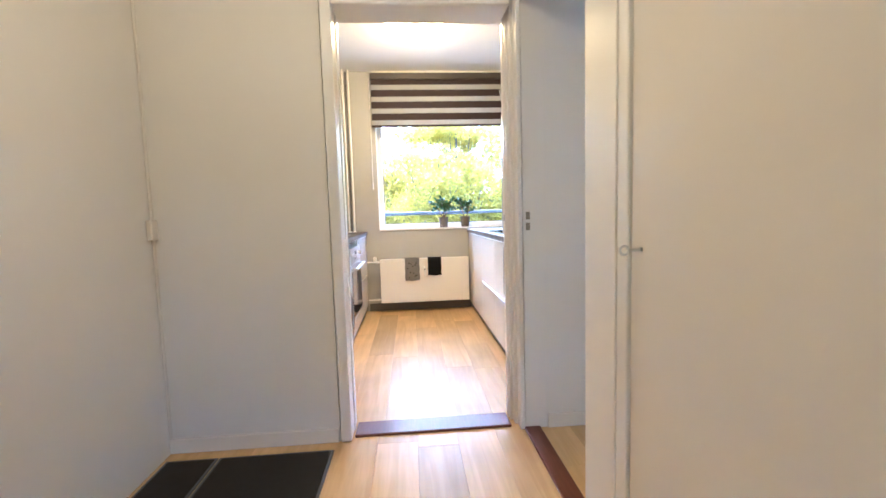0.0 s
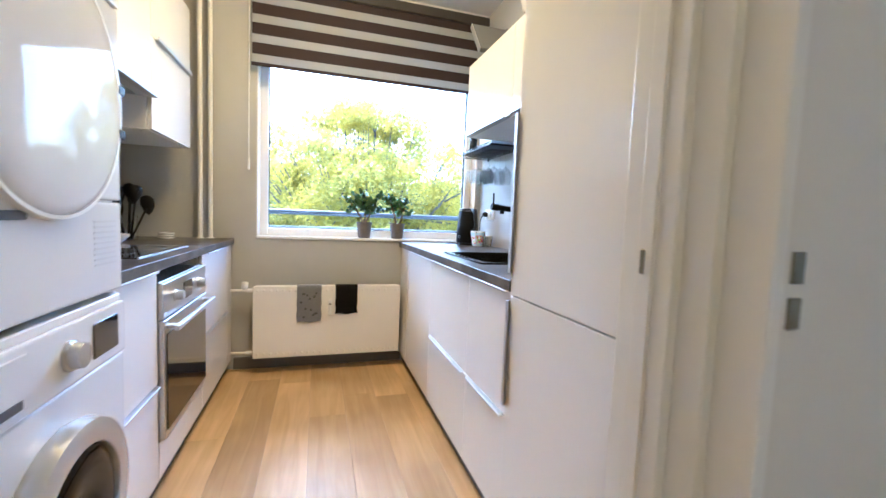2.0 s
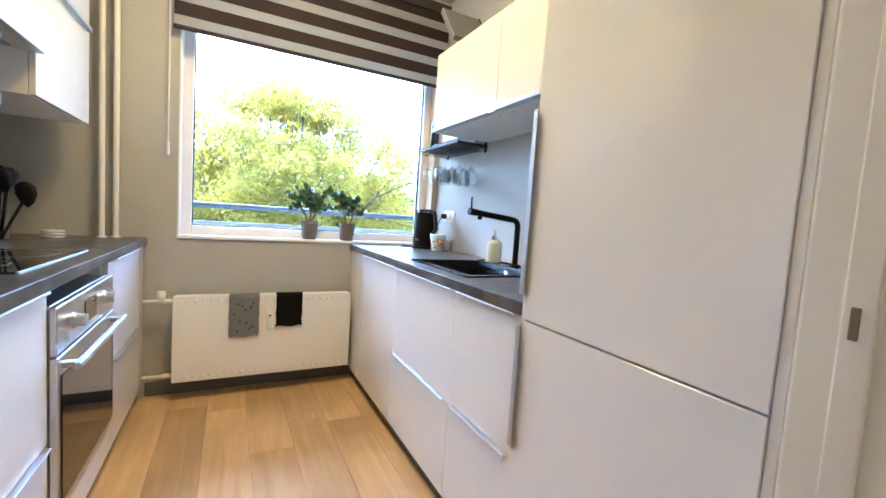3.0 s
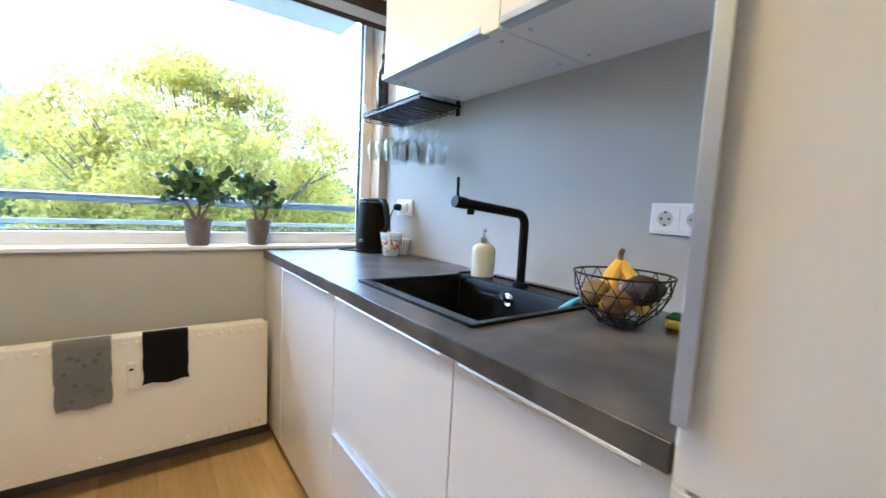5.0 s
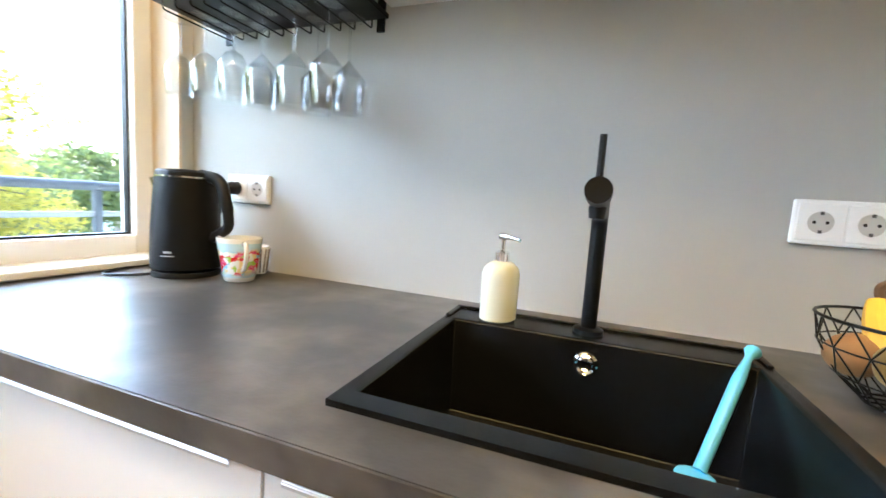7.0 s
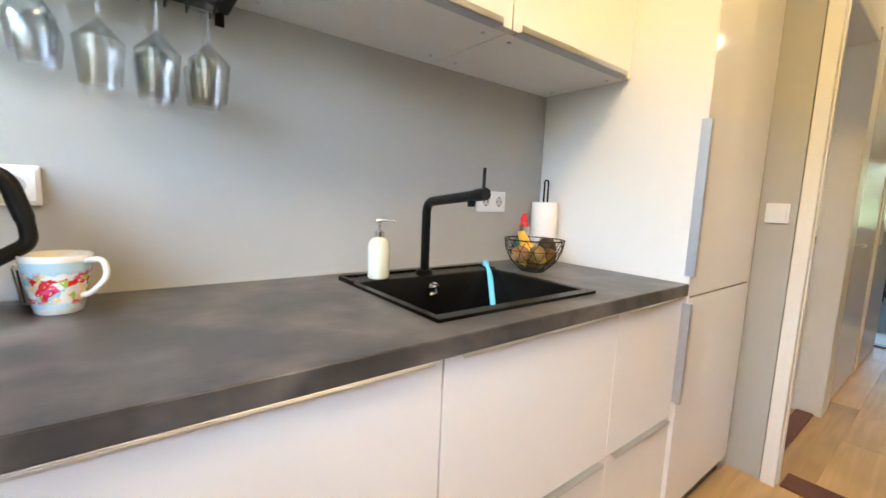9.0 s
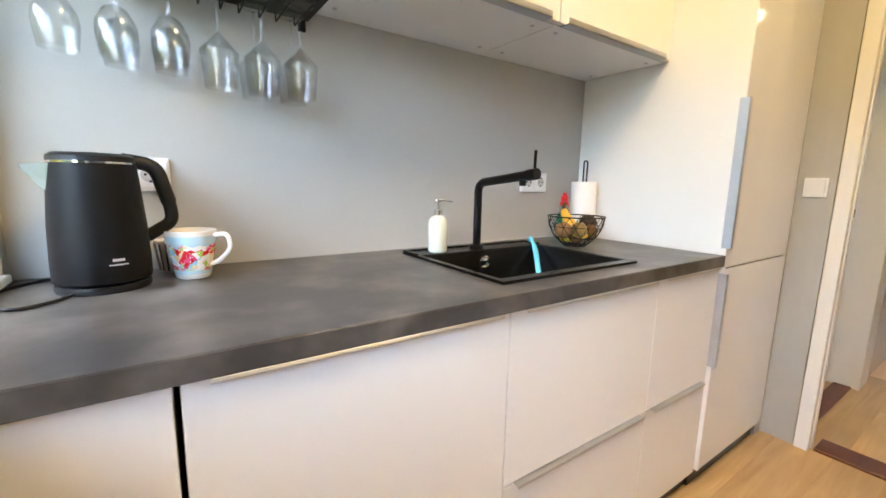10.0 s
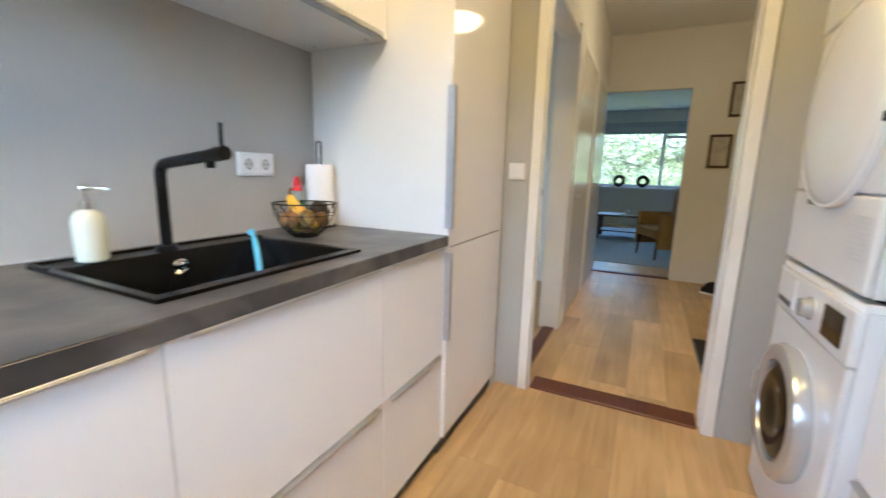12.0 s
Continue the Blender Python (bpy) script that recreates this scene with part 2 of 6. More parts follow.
def lathe(profile, seg=32, bm=None, centre=(0, 0, 0), axis="z", closed=False):
    """Turns a profile of (radius, height) round an axis."""
    bm = bm or bmesh.new()
    rings = []
    for r, h in profile:
        ring = []
        for i in range(seg):
            a = 2 * math.pi * i / seg
            p = (r * math.cos(a), r * math.sin(a), h)
            p = {"z": p, "x": (p[2], p[0], p[1]), "y": (p[0], -p[2], p[1])}[axis]
            ring.append(bm.verts.new(Vector(p) + Vector(centre)))
        rings.append(ring)
    for a, b in zip(rings, rings[1:]):
        for i in range(seg):
            j = (i + 1) % seg
            bm.faces.new((a[i], a[j], b[j], b[i]))
    if closed:
        for i in range(seg):
            j = (i + 1) % seg
            bm.faces.new((rings[-1][i], rings[-1][j], rings[0][j], rings[0][i]))
    else:
        for ring, turn in ((rings[0], True), (rings[-1], False)):
            if (ring[0].co - ring[seg // 2].co).length > 1e-5:
                bm.faces.new(list(reversed(ring)) if turn else ring)
    bmesh.ops.remove_doubles(bm, verts=bm.verts, dist=1e-6)
    return bm


def tube(points, radius, seg=10, bm=None, loop=False, cap=True):
    """A round bar along a line of points; radius may be one number or one for each point."""
    bm = bm or bmesh.new()
    pts = [Vector(p) for p in points]
    n = len(pts)
    radii = radius if isinstance(radius, (list, tuple)) else [radius] * n
    rings, side = [], None
    for i, p in enumerate(pts):
        if loop:
            d = (pts[(i + 1) % n] - pts[i - 1]).normalized()
        else:
            d = (pts[min(i + 1, n - 1)] - pts[max(i - 1, 0)]).normalized()
        if side is None:
            side = d.orthogonal().normalized()
        side = (side - d * side.dot(d)).normalized()
        up = d.cross(side)
        rings.append([bm.verts.new(p + (side * math.cos(a) + up * math.sin(a)) * radii[i]) for a in (2 * math.pi * k / seg for k in range(seg))])
    pairs = list(zip(rings, rings[1:])) + ([(rings[-1], rings[0])] if loop else [])
    for a, b in pairs:
        for i in range(seg):
            j = (i + 1) % seg
            bm.faces.new((a[i], a[j], b[j], b[i]))
    if cap and not loop:
        bm.faces.new(list(reversed(rings[0])))
        bm.faces.new(rings[-1])
    return bm


def bend(points, r=0.02, n=5):
    """Rounds the corners of a polyline."""
    pts = [Vector(p) for p in points]
    out = [pts[0]]
    for a, b, c in zip(pts, pts[1:], pts[2:]):
        u, v = (a - b), (c - b)
        k = min(r, u.length * 0.45, v.length * 0.45)
        p, q = b + u.normalized() * k, b + v.normalized() * k
        for i in range(n + 1):
            s = i / n
            out.append(p * (1 - s) ** 2 + b * 2 * s * (1 - s) + q * s * s)
    out.append(pts[-1])
    return out


def link(name, bm, material, smooth=False):
    me = bpy.data.meshes.new(name)
    bmesh.ops.recalc_face_normals(bm, faces=bm.faces)
    bm.to_mesh(me)
    bm.free()
    me.materials.append(material)
    if smooth:
        me.polygons.foreach_set("use_smooth", [True] * len(me.polygons))
        me.set_sharp_from_angle(angle=radians(38))
    return new(name, me)


def thing(name, at, label, category, group="", turn=0.0):
    ob = tagged(new(name), label, category, group)
    ob.empty_display_size = 0.05
    ob.matrix_basis = pose(*at, 0, 0, turn)
    return ob


def part(name, bm, material, parent, label="", smooth=False):
    ob = link(name, bm, material, smooth)
    ob.parent = parent
    if label:
        ob["label"] = label
    return ob


def structure(name, bm, material, label="", smooth=False):
    ob = link(name, bm, material, smooth)
    return tagged(ob, label, name.split("_")[0], kind="structure")


# ---------------------------------------------------------------- plan
TOP = 0.91                 # worktop
XR, XL = 0.637, -1.777     # kitchen side walls
YW, YD, YH = 1.88, -0.687, -0.86   # window wall, door wall (kitchen side, hall side)
HC = 2.66                  # ceiling height
DL, DR, DH = -0.965, -0.162, 2.02  # doorway to the kitchen, clear
WXL, WXR, WZ0, WZ1 = -1.0, 0.600, 0.925, 2.56   # window opening
HXL = -1.80                # hall wall with the pictures
HXR = -0.13                # hall side wall with the doors
YE = -3.84                 # hall end with the living room doorway

# ---------------------------------------------------------------- setting
def walls():
    T = 0.2
    # kitchen
    b = bx(WXL - 0.9, WXL, YW, YW + 0.20, 0, HC)
    box(b, WXR, XR + 0.12, YW, YW + 0.20, 0, HC)
    box(b, WXL, WXR, YW, YW + 0.20, 0, WZ0)
    box(b, WXL, WXR, YW, YW + 0.20, WZ1, HC)
    structure("wall_window", b, TAUPE, "grey painted kitchen wall under and beside the window")
    structure("wall_right", bx(XR, XR + 0.05, YD, YW, 0, HC), TAUPE, "smooth grey painted wall behind the sink worktop")
    # shade below the wall cabinets and hood is in this wall's colour
    structure("wall_left", bx(XL - 0.1, XL, YD, YW, 0, HC), SHADED_TAUPE, "grey painted wall behind the hob, shade put into its dark colour")
    ym = (YD + YH) / 2
    for nm, y0, y1, m, lab in (("wall_door", ym, YD, TAUPE, "grey painted kitchen wall beside the doorway"),
                               ("wall_hall", YH, ym, CREAM, "cream painted hall wall beside the kitchen doorway")):
        b = bx(XL - 0.1, DL - 0.055, y0, y1, 0, HC)
        box(b, DR + 0.055, XR + 0.07, y0, y1, 0, HC)
        box(b, DL - 0.055, DR + 0.055, y0, y1, DH + 0.055, HC)
        structure(nm, b, m, lab)
    structure("wall_bedroom_kitchen_side", bx(XR + 0.05, XR + 0.07, YD, 2.0, 0, HC), CREAM, "plain cream bedroom wall")
    # hall
    structure("wall_hall_left", bx(HXL - 0.1, HXL, YE, YH, 0, HC), CREAM, "plain cream painted hall wall")
    b = bx(HXR, HXR + 0.12, YE, -2.80, 0, HC)
    box(b, HXR, HXR + 0.12, -2.80, YH, 2.1, HC)
    box(b, HXR, HXR + 0.12, -1.745, -1.70, 0, 2.1)
    structure("wall_hall_right", b, CREAM, "cream painted hall wall with door openings")
    # hall end with opening to the living room
    b = bx(HXL - 0.1, -0.96, YE - 0.1, YE, 0, HC)
    box(b, -0.125, 0.4, YE - 0.1, YE, 0, HC)
    box(b, -0.96, -0.125, YE - 0.1, YE, 2.07, HC)
    structure("wall_hall_end", b, CREAM, "cream painted wall above the living room opening")
    # bedroom
    b = bx(XR + 0.07, 1.0, 1.9, 2.0, 0, HC)
    box(b, 3.8, 4.2, 1.9, 2.0, 0, HC)
    box(b, 1.0, 3.8, 1.9, 2.0, 0, 0.6)
    box(b, 1.0, 3.8, 1.9, 2.0, 2.5, HC)
    structure("wall_bedroom_window", b, CREAM, "bedroom wall around the window")
    structure("wall_bedroom_far", bx(4.0, 4.2, -3.0, 2.0, 0, HC), mat("pale_bedroom_paint", (0.70, 0.72, 0.72), 0.8, vary=0.02), "pale bedroom wall")
    structure("wall_bedroom_back", bx(0.02, 4.2, -3.1, -3.0, 0, HC), CREAM, "plain bedroom wall")
    # living room
    b = bx(-4.0, -3.7, -9.6, -9.5, 0, HC)
    box(b, 2.1, 2.5, -9.6, -9.5, 0, HC)
    box(b, -3.7, 2.1, -9.6, -9.5, 0, 0.90)
    box(b, -3.7, 2.1, -9.6, -9.5, 2.36, HC)
    structure("wall_living_window", b, CREAM, "living room wall around the wide window")
    structure("wall_living_left", bx(2.4, 2.5, -9.5, YE - 0.1, 0, HC), CREAM, "plain living room wall")
    structure("wall_living_right", bx(-4.1, -4.0, -9.5, YE - 0.1, 0, HC), CREAM, "plain living room wall")
    b = bx(0.4, 2.4, YE - 0.1, YE, 0, HC)
    box(b, -4.0, HXL - 0.1, YE - 0.1, YE, 0, HC)
    structure("wall_living_hall_side", b, CREAM, "plain living room wall")


walls()
structure("ceiling", bx(-4.1, 4.2, -9.6, 2.0, HC, HC + 0.2), CEIL, "white painted plaster ceiling")
structure("floor_base", bx(-4.1, 4.2, -9.6, 2.0, -0.3, -0.008), mat("screed", (0.2, 0.15, 0.1), 0.8), "subfloor under the oak laminate planks")
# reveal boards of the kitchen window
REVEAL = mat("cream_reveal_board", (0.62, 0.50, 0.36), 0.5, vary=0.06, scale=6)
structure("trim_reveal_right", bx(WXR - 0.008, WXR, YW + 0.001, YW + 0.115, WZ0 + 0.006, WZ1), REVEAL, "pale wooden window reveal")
structure("trim_reveal_left", bx(WXL, WXL + 0.008, YW + 0.001, YW + 0.115, WZ0 + 0.006, WZ1), WHITE_PVC, "white window reveal")
structure("trim_ceiling_coving", bx(WXL - 0.02, WXR + 0.03, YW - 0.03, YW, HC - 0.05, HC, bevel=0.004), WHITE_LACQUER, "white rail under the kitchen ceiling over the window")
structure("baseboard_window_wall", bx(-1.14, 0.03, YW - 0.018, YW, 0, 0.085, bevel=0.004), BASEBOARD_GREY, "dark grey painted skirting board")
b = bx(HXL, DL - 0.06, YH - 0.014, YH, 0, 0.07, bevel=0.003)
structure("baseboard_hall", b, CREAM_GLOSS, "cream painted skirting board")
structure("baseboard_bedroom_side", bx(0.004, XR + 0.07, YH - 0.014, YH, 0, 0.07, bevel=0.003), CREAM_GLOSS, "cream painted skirting board")


def door_frame(name, x0, x1, y0, y1, top, label):
    """A moulded wooden frame round an opening in a wall that runs along x: lining plus casings on both sides."""
    ob = tagged(thing(name, (0, 0, 0), label, "door frame"), kind="structure")
    w = 0.05
    b = bx(x0 - w, x0, y0 - 0.012, y1 + 0.012, 0, top + w, bevel=0.006, seg=2)
    box(b, x0 - 0.002, x0 + 0.005, y0 + 0.09, y0 + 0.118, 0, top, bevel=0.0025, seg=2)
    part("jamb", b, WHITE_LACQUER, ob)
    # the lock side steps back twice towards the hall
    b = bx(x1, x1 + w, y0 + 0.090, y1 + 0.012, 0, top + w, bevel=0.004, seg=2)
    box(b, x1 - 0.005, x1 + 0.002, y0 + 0.120, y0 + 0.148, 0, top, bevel=0.0025, seg=2)
    box(b, x1 + 0.013, x1 + w - 0.001, y0 + 0.045, y0 + 0.091, 0, top + w - 0.001, bevel=0.004, seg=2)
    box(b, x1 + 0.027, x1 + w - 0.002, y0 - 0.012, y0 + 0.046, 0, top + w - 0.002, bevel=0.004, seg=2)
    part("jamb", b, WHITE_LACQUER, ob)
    b = bx(x0, x1, y0 - 0.010, y1 + 0.010, top, top + w, bevel=0.005)
    part("head", b, WHITE_LACQUER, ob)
    return ob


kd = door_frame("door_1", DL, DR, YH, YD, DH, "moulded white wooden door frame of the kitchen doorway")
BRASS = mat("dull_brass", (0.25, 0.22, 0.16), 0.4, 0.9)
part("strike_plate", bx(DR - 0.0070, DR - 0.0045, YD - 0.041, YD - 0.033, 1.034, 1.068, bevel=0.001), BRASS, kd, "dull metal lock plate")
structure("threshold_kitchen", bx(DL + 0.011, DR - 0.011, YH + 0.02, YD - 0.02, -0.01, 0.012, bevel=0.004), REDWOOD, "red-brown hardwood door threshold")
structure("threshold_bedroom", bx(-0.115, -0.035, -1.65, YH - 0.004, -0.01, 0.012, bevel=0.004), REDWOOD, "red-brown hardwood door threshold")
structure("threshold_living", bx(-0.96, -0.12, YE - 0.09, YE, -0.01, 0.012, bevel=0.004), REDWOOD, "dark hardwood threshold of the living room")


def window_frame(name, x0, x1, y, z0, z1, mullions, label, w=0.06):
    ob = tagged(thing(name, (0, 0, 0), label, "window"), kind="structure")
    b = bx(x0, x0 + w, y, y + 0.07, z0, z1, bevel=0.005, seg=2)
    box(b, x1 - w, x1, y, y + 0.07, z0, z1, bevel=0.005, seg=2)
    box(b, x0 + w, x1 - w, y, y + 0.07, z0, z0 + w, bevel=0.005, seg=2)
    box(b, x0 + w, x1 - w, y, y + 0.07, z1 - w, z1, bevel=0.005, seg=2)
    for mx in mullions:
        box(b, mx - 0.03, mx + 0.03, y + 0.005, y + 0.065, z0 + w, z1 - w, bevel=0.005)
    part("window_frame", b, WHITE_PVC, ob)
    edges = [x0 + w] + [e for mx in mullions for e in (mx - 0.03, mx + 0.03)] + [x1 - w]
    for xa, xb in zip(edges[::2], edges[1::2]):
        # dark rubber gasket round each pane
        g = bmesh.new()
        for a in ((xa, xa + 0.006, z0 + w, z1 - w), (xb - 0.006, xb, z0 + w, z1 - w), (xa + 0.006, xb - 0.006, z0 + w, z0 + w + 0.006), (xa + 0.006, xb - 0.006, z1 - w - 0.006, z1 - w)):
            box(g, a[0], a[1], y + 0.025, y + 0.045, a[2], a[3])
        part("gasket", g, BLACK_PLASTIC, ob)
        p = part("pane", bx(xa, xb, y + 0.033, y + 0.037, z0 + w, z1 - w), THIN_GLASS, ob)
        p.visible_shadow = False
    return ob


kw = window_frame("window_1", WXL, WXR, YW + 0.115, WZ0, WZ1, [], "large fixed white plastic kitchen window")
part("window_sill", bx(WXL, WXR, YW - 0.012, YW + 0.115, WZ0 - 0.012, WZ0 + 0.006, bevel=0.003), WHITE_PVC, kw, "narrow white inner sill")
lw = window_frame("window_2", -3.7, 2.1, -9.58, 0.90, 2.36, [-2.3, -0.88, 0.65], "wide white living room window in four panes")
part("transom", bx(-2.27, -0.91, -9.575, -9.515, 2.02, 2.08, bevel=0.004), WHITE_PVC, lw, "white bar under the top light")
part("window_sill", bx(-3.8, 2.2, -9.5, -9.25, 0.86, 0.90, bevel=0.006), WHITE_LACQUER, lw, "deep white inner sill")
window_frame("window_3", 1.0, 3.8, 1.92, 0.6, 2.5, [2.4], "white bedroom window")

# bedroom door opening and closed hall doors on the hall side wall
def side_frame(name, y0, y1, top, label):
    ob = tagged(thing(name, (0, 0, 0), label, "door frame"), kind="structure")
    for ya, yb in ((y0 - 0.05, y0), (y1, y1 + 0.05)):
        part("jamb", bx(HXR - 0.014, HXR + 0.132, ya, yb, 0, top + 0.05, bevel=0.006, seg=2), WHITE_LACQUER, ob)
    part("head", bx(HXR - 0.012, HXR + 0.13, y0, y1, top, top + 0.05, bevel=0.005), WHITE_LACQUER, ob)
    return ob

# closed doors along the hall side wall
def flush_frame(name, y0, y1, top, label):
    """A frame whose far jamb lies flush with the cream wall behind the opening."""
    ob = tagged(thing(name, (0, 0, 0), label, "door frame"), kind="structure")
    part("jamb", bx(HXR - 0.014, HXR + 0.132, y0 - 0.05, y0, 0, top + 0.05, bevel=0.006, seg=2), WHITE_LACQUER, ob)
    part("jamb", bx(DR + 0.052, HXR + 0.13, y1 - 0.003, y1 + 0.02, 0, top + 0.05, bevel=0.001), CREAM, ob)
    part("head", bx(HXR - 0.012, HXR + 0.13, y0, y1 - 0.003, top, top + 0.05, bevel=0.005), WHITE_LACQUER, ob)
    return ob


bd = flush_frame("door_2", -1.65, YH, 2.05, "white wooden frame of the open bedroom doorway")
side_frame("door_3", -2.75, -1.875, 2.05, "white wooden frame of the hall cupboard door")


def hall_door(name, y0, y1, key):
    ob = tagged(thing(name, (HXR, y0, 0), "closed cream flush cupboard door with a key in its lock", "door"), kind="structure")
    part("leaf", bx(-0.006, 0.034, 0.003, y1 - y0 - 0.003, 0.008, 2.045, bevel=0.003), CREAM_GLOSS, ob)
    if key:
        part("lock_plate", lathe([(0.0, 0.003), (0.006, 0.003), (0.008, 0.0)], 16, centre=(-0.006, y1 - y0 - 0.045, 0.985), axis="x"), STEEL, ob)
        k = tube([(-0.002, y1 - y0 - 0.045, 0.985), (-0.035, y1 - y0 - 0.045, 0.985)], 0.003, 8)
        ring = [(-0.045 + 0.010 * math.cos(a), y1 - y0 - 0.045, 0.985 + 0.010 * math.sin(a)) for a in (2 * math.pi * i / 14 for i in range(14))]
        tube(ring, 0.0028, 6, bm=k, loop=True)
        part("key", k, STEEL, ob, "small steel key", True)
    return ob


hall_door("door_4", -2.75, -1.875, True)
structure("trim_hall_post", bx(HXR - 0.017, HXR + 0.005, -1.8245, -1.651, 0, 2.12, bevel=0.002), WHITE_LACQUER, "broad white painted post between two hall doors")
for z in (1.008, 1.060):
    part("strike_plate", bx(-0.095, -0.075, YH - 0.0055, YH - 0.002, z - 0.018, z + 0.018, bevel=0.001), BRASS, bd, "dark lock plate")

# ---------------------------------------------------------------- kitchen units
UF = 0.012      # plane of the fronts below the right worktop


def strip(parent, y0, y1, z, x, s):
    """Thin aluminium edge pull on top of a front; s points out of the front."""
    lo, hi = sorted((x - s * 0.018, x + s * 0.015))
    b = bx(lo, hi, y0, y1, z, z + 0.003, bevel=0.001)
    lo, hi = sorted((x + s * 0.0125, x + s * 0.015))
    box(b, lo, hi, y0, y1, z - 0.005, z, bevel=0.0008)
    part("pull", b, ALU, parent, "thin aluminium edge pull")


def base_unit(y0, y1, fronts, x_front, s, label, pulls=True, body_top=0.871):
    """A base cabinet: carcass, plinth and one or two fronts. s = -1 when the fronts face -x."""
    ob = thing("base_cabinet", (x_front, y0, 0), label, "cabinet", "kitchen base cabinets")
    w, d = y1 - y0, 0.58
    lo, hi = sorted((-s * 0.02, -s * d))
    part("body", bx(lo, hi, 0.001, w - 0.001, 0.08, body_top), WHITE_MATT, ob)
    lo, hi = sorted((-s * 0.03, -s * 0.045))
    part("plinth", bx(lo, hi, 0.0, w, 0, 0.079), PLINTH, ob, "dark recessed plinth")
    for z0, z1 in fronts:
        lo, hi = sorted((0, -s * 0.018))
        f = part("front", bx(lo, hi, 0.0015, w - 0.0015, z0 + 0.0015, z1 - 0.004, bevel=0.0012), WHITE_GLOSS, ob)
        if pulls:
            ya, yb = (0.03, min(w - 0.03, 0.562)) if s < 0 else (w - min(w - 0.02, 0.52), w - 0.02)
            strip(f, ya, yb, z1 - 0.004, 0, s)
    return ob


TWO = [(0.07, 0.447), (0.447, 0.8725)]
base_unit(0.002, 0.402, TWO, UF, -1, "narrow white high-gloss drawer cabinet beside the tall cabinet")
base_unit(0.402, 1.0, TWO, UF, -1, "white high-gloss sink cabinet with two drawer fronts", body_top=0.70)
base_unit(1.0, 1.598, [(0.07, 0.8725)], UF, -1, "white high-gloss panel of the built-in dishwasher")
base_unit(1.604, YW - 0.003, [(0.07, 0.8725)], UF, -1, "white high-gloss filler cabinet against the window wall", pulls=False)

LF = -1.152
base_unit(0.126, 0.525, TWO, LF, 1, "narrow white drawer cabinet between washer and oven")
base_unit(1.128, 1.725, TWO, LF, 1, "white high-gloss drawer cabinet beside the oven")
base_unit(1.727, YW - 0.02, [(0.07, 0.8725)], LF, 1, "narrow white end panel by the window wall", pulls=False)

# oven housing with drawer
oc = thing("oven_cabinet", (LF, 0.528, 0), "white cabinet around the built-in oven with a drawer below", "cabinet")
part("body", bx(-0.58, -0.02, 0.001, 0.596, 0.08, 0.219), WHITE_MATT, oc)
part("plinth", bx(-0.045, -0.03, 0, 0.597, 0, 0.079), PLINTH, oc)
part("side_panel", bx(-0.58, -0.02, 0.001, 0.017, 0.221, 0.871), WHITE_MATT, oc)
part("side_panel", bx(-0.58, -0.02, 0.580, 0.596, 0.221, 0.871), WHITE_MATT, oc)
f = part("front", bx(-0.018, 0, 0.0015, 0.5955, 0.072, 0.216, bevel=0.0012), WHITE_GLOSS, oc)
strip(f, 0.05, 0.577, 0.216, 0, 1)

ov = thing("oven", (LF, 0.531, 0.222), "stainless steel built-in oven with black glass door", "oven")
part("body", bx(-0.52, 0.0, 0.014, 0.576, 0, 0.60, bevel=0.002), STEEL, ov)
part("control_panel", bx(0.0, 0.018, 0.0, 0.590, 0.463, 0.598, bevel=0.003), STEEL, ov, "brushed steel control panel")
part("display", bx(0.018, 0.0215, 0.235, 0.355, 0.495, 0.568, bevel=0.001), BLACK_GLASS, ov, "black display")
for y in (0.13, 0.46):
    k = lathe([(0.024, 0.0), (0.024, 0.004), (0.019, 0.006), (0.018, 0.032), (0.0, 0.032)], 24, centre=(0.018, y, 0.532), axis="x")
    part("knob", k, STEEL, ov, "round steel knob", True)
dr = part("door", bx(0.0, 0.020, 0.0, 0.590, 0.002, 0.458, bevel=0.003), STEEL, ov, "steel oven door")
part("glass", bx(0.020, 0.0235, 0.022, 0.568, 0.032, 0.405, bevel=0.001), BLACK_GLASS, dr, "black oven glass")
hb = bx(0.048, 0.066, 0.01, 0.58, 0.418, 0.440, bevel=0.004)
box(hb, 0.018, 0.05, 0.03, 0.055, 0.421, 0.437, bevel=0.002)
box(hb, 0.018, 0.05, 0.535, 0.56, 0.421, 0.437, bevel=0.002)
part("handle", hb, ALU, dr, "aluminium bar handle")

# worktops, the right one cut out for the sink
SX0, SX1, SY0, SY1 = 0.072, 0.545, 0.425, 0.970     # sink rim
b = bmesh.new()
hx0, hx1, hy0, hy1 = SX0 + 0.012, SX1 - 0.012, SY0 + 0.012, SY1 - 0.012
box(b, 0.0, hx0, 0.003, YW - 0.002, TOP - 0.038, TOP)
box(b, hx1, XR - 0.001, 0.003, YW - 0.002, TOP - 0.038, TOP)
box(b, hx0, hx1, 0.003, hy0, TOP - 0.038, TOP)
box(b, hx0, hx1, hy1, YW - 0.002, TOP - 0.038, TOP)
bmesh.ops.remove_doubles(b, verts=b.verts, dist=1e-5)
dup = [f for f in b.faces if any(g is not f and set(g.verts) == set(f.verts) for v in f.verts[:1] for g in v.link_faces)]
bmesh.ops.delete(b, geom=dup, context="FACES_ONLY")
wt = thing("worktop", (0, 0, 0), "dark grey concrete-look laminate worktop with sink cut-out", "worktop")
part("slab", b, WORKTOP, wt)
part("front_edge", bx(-0.0025, 0.0, 0.003, YW - 0.002, TOP - 0.038, TOP - 0.001, bevel=0.001), WORKTOP, wt, "dark laminate edge band")
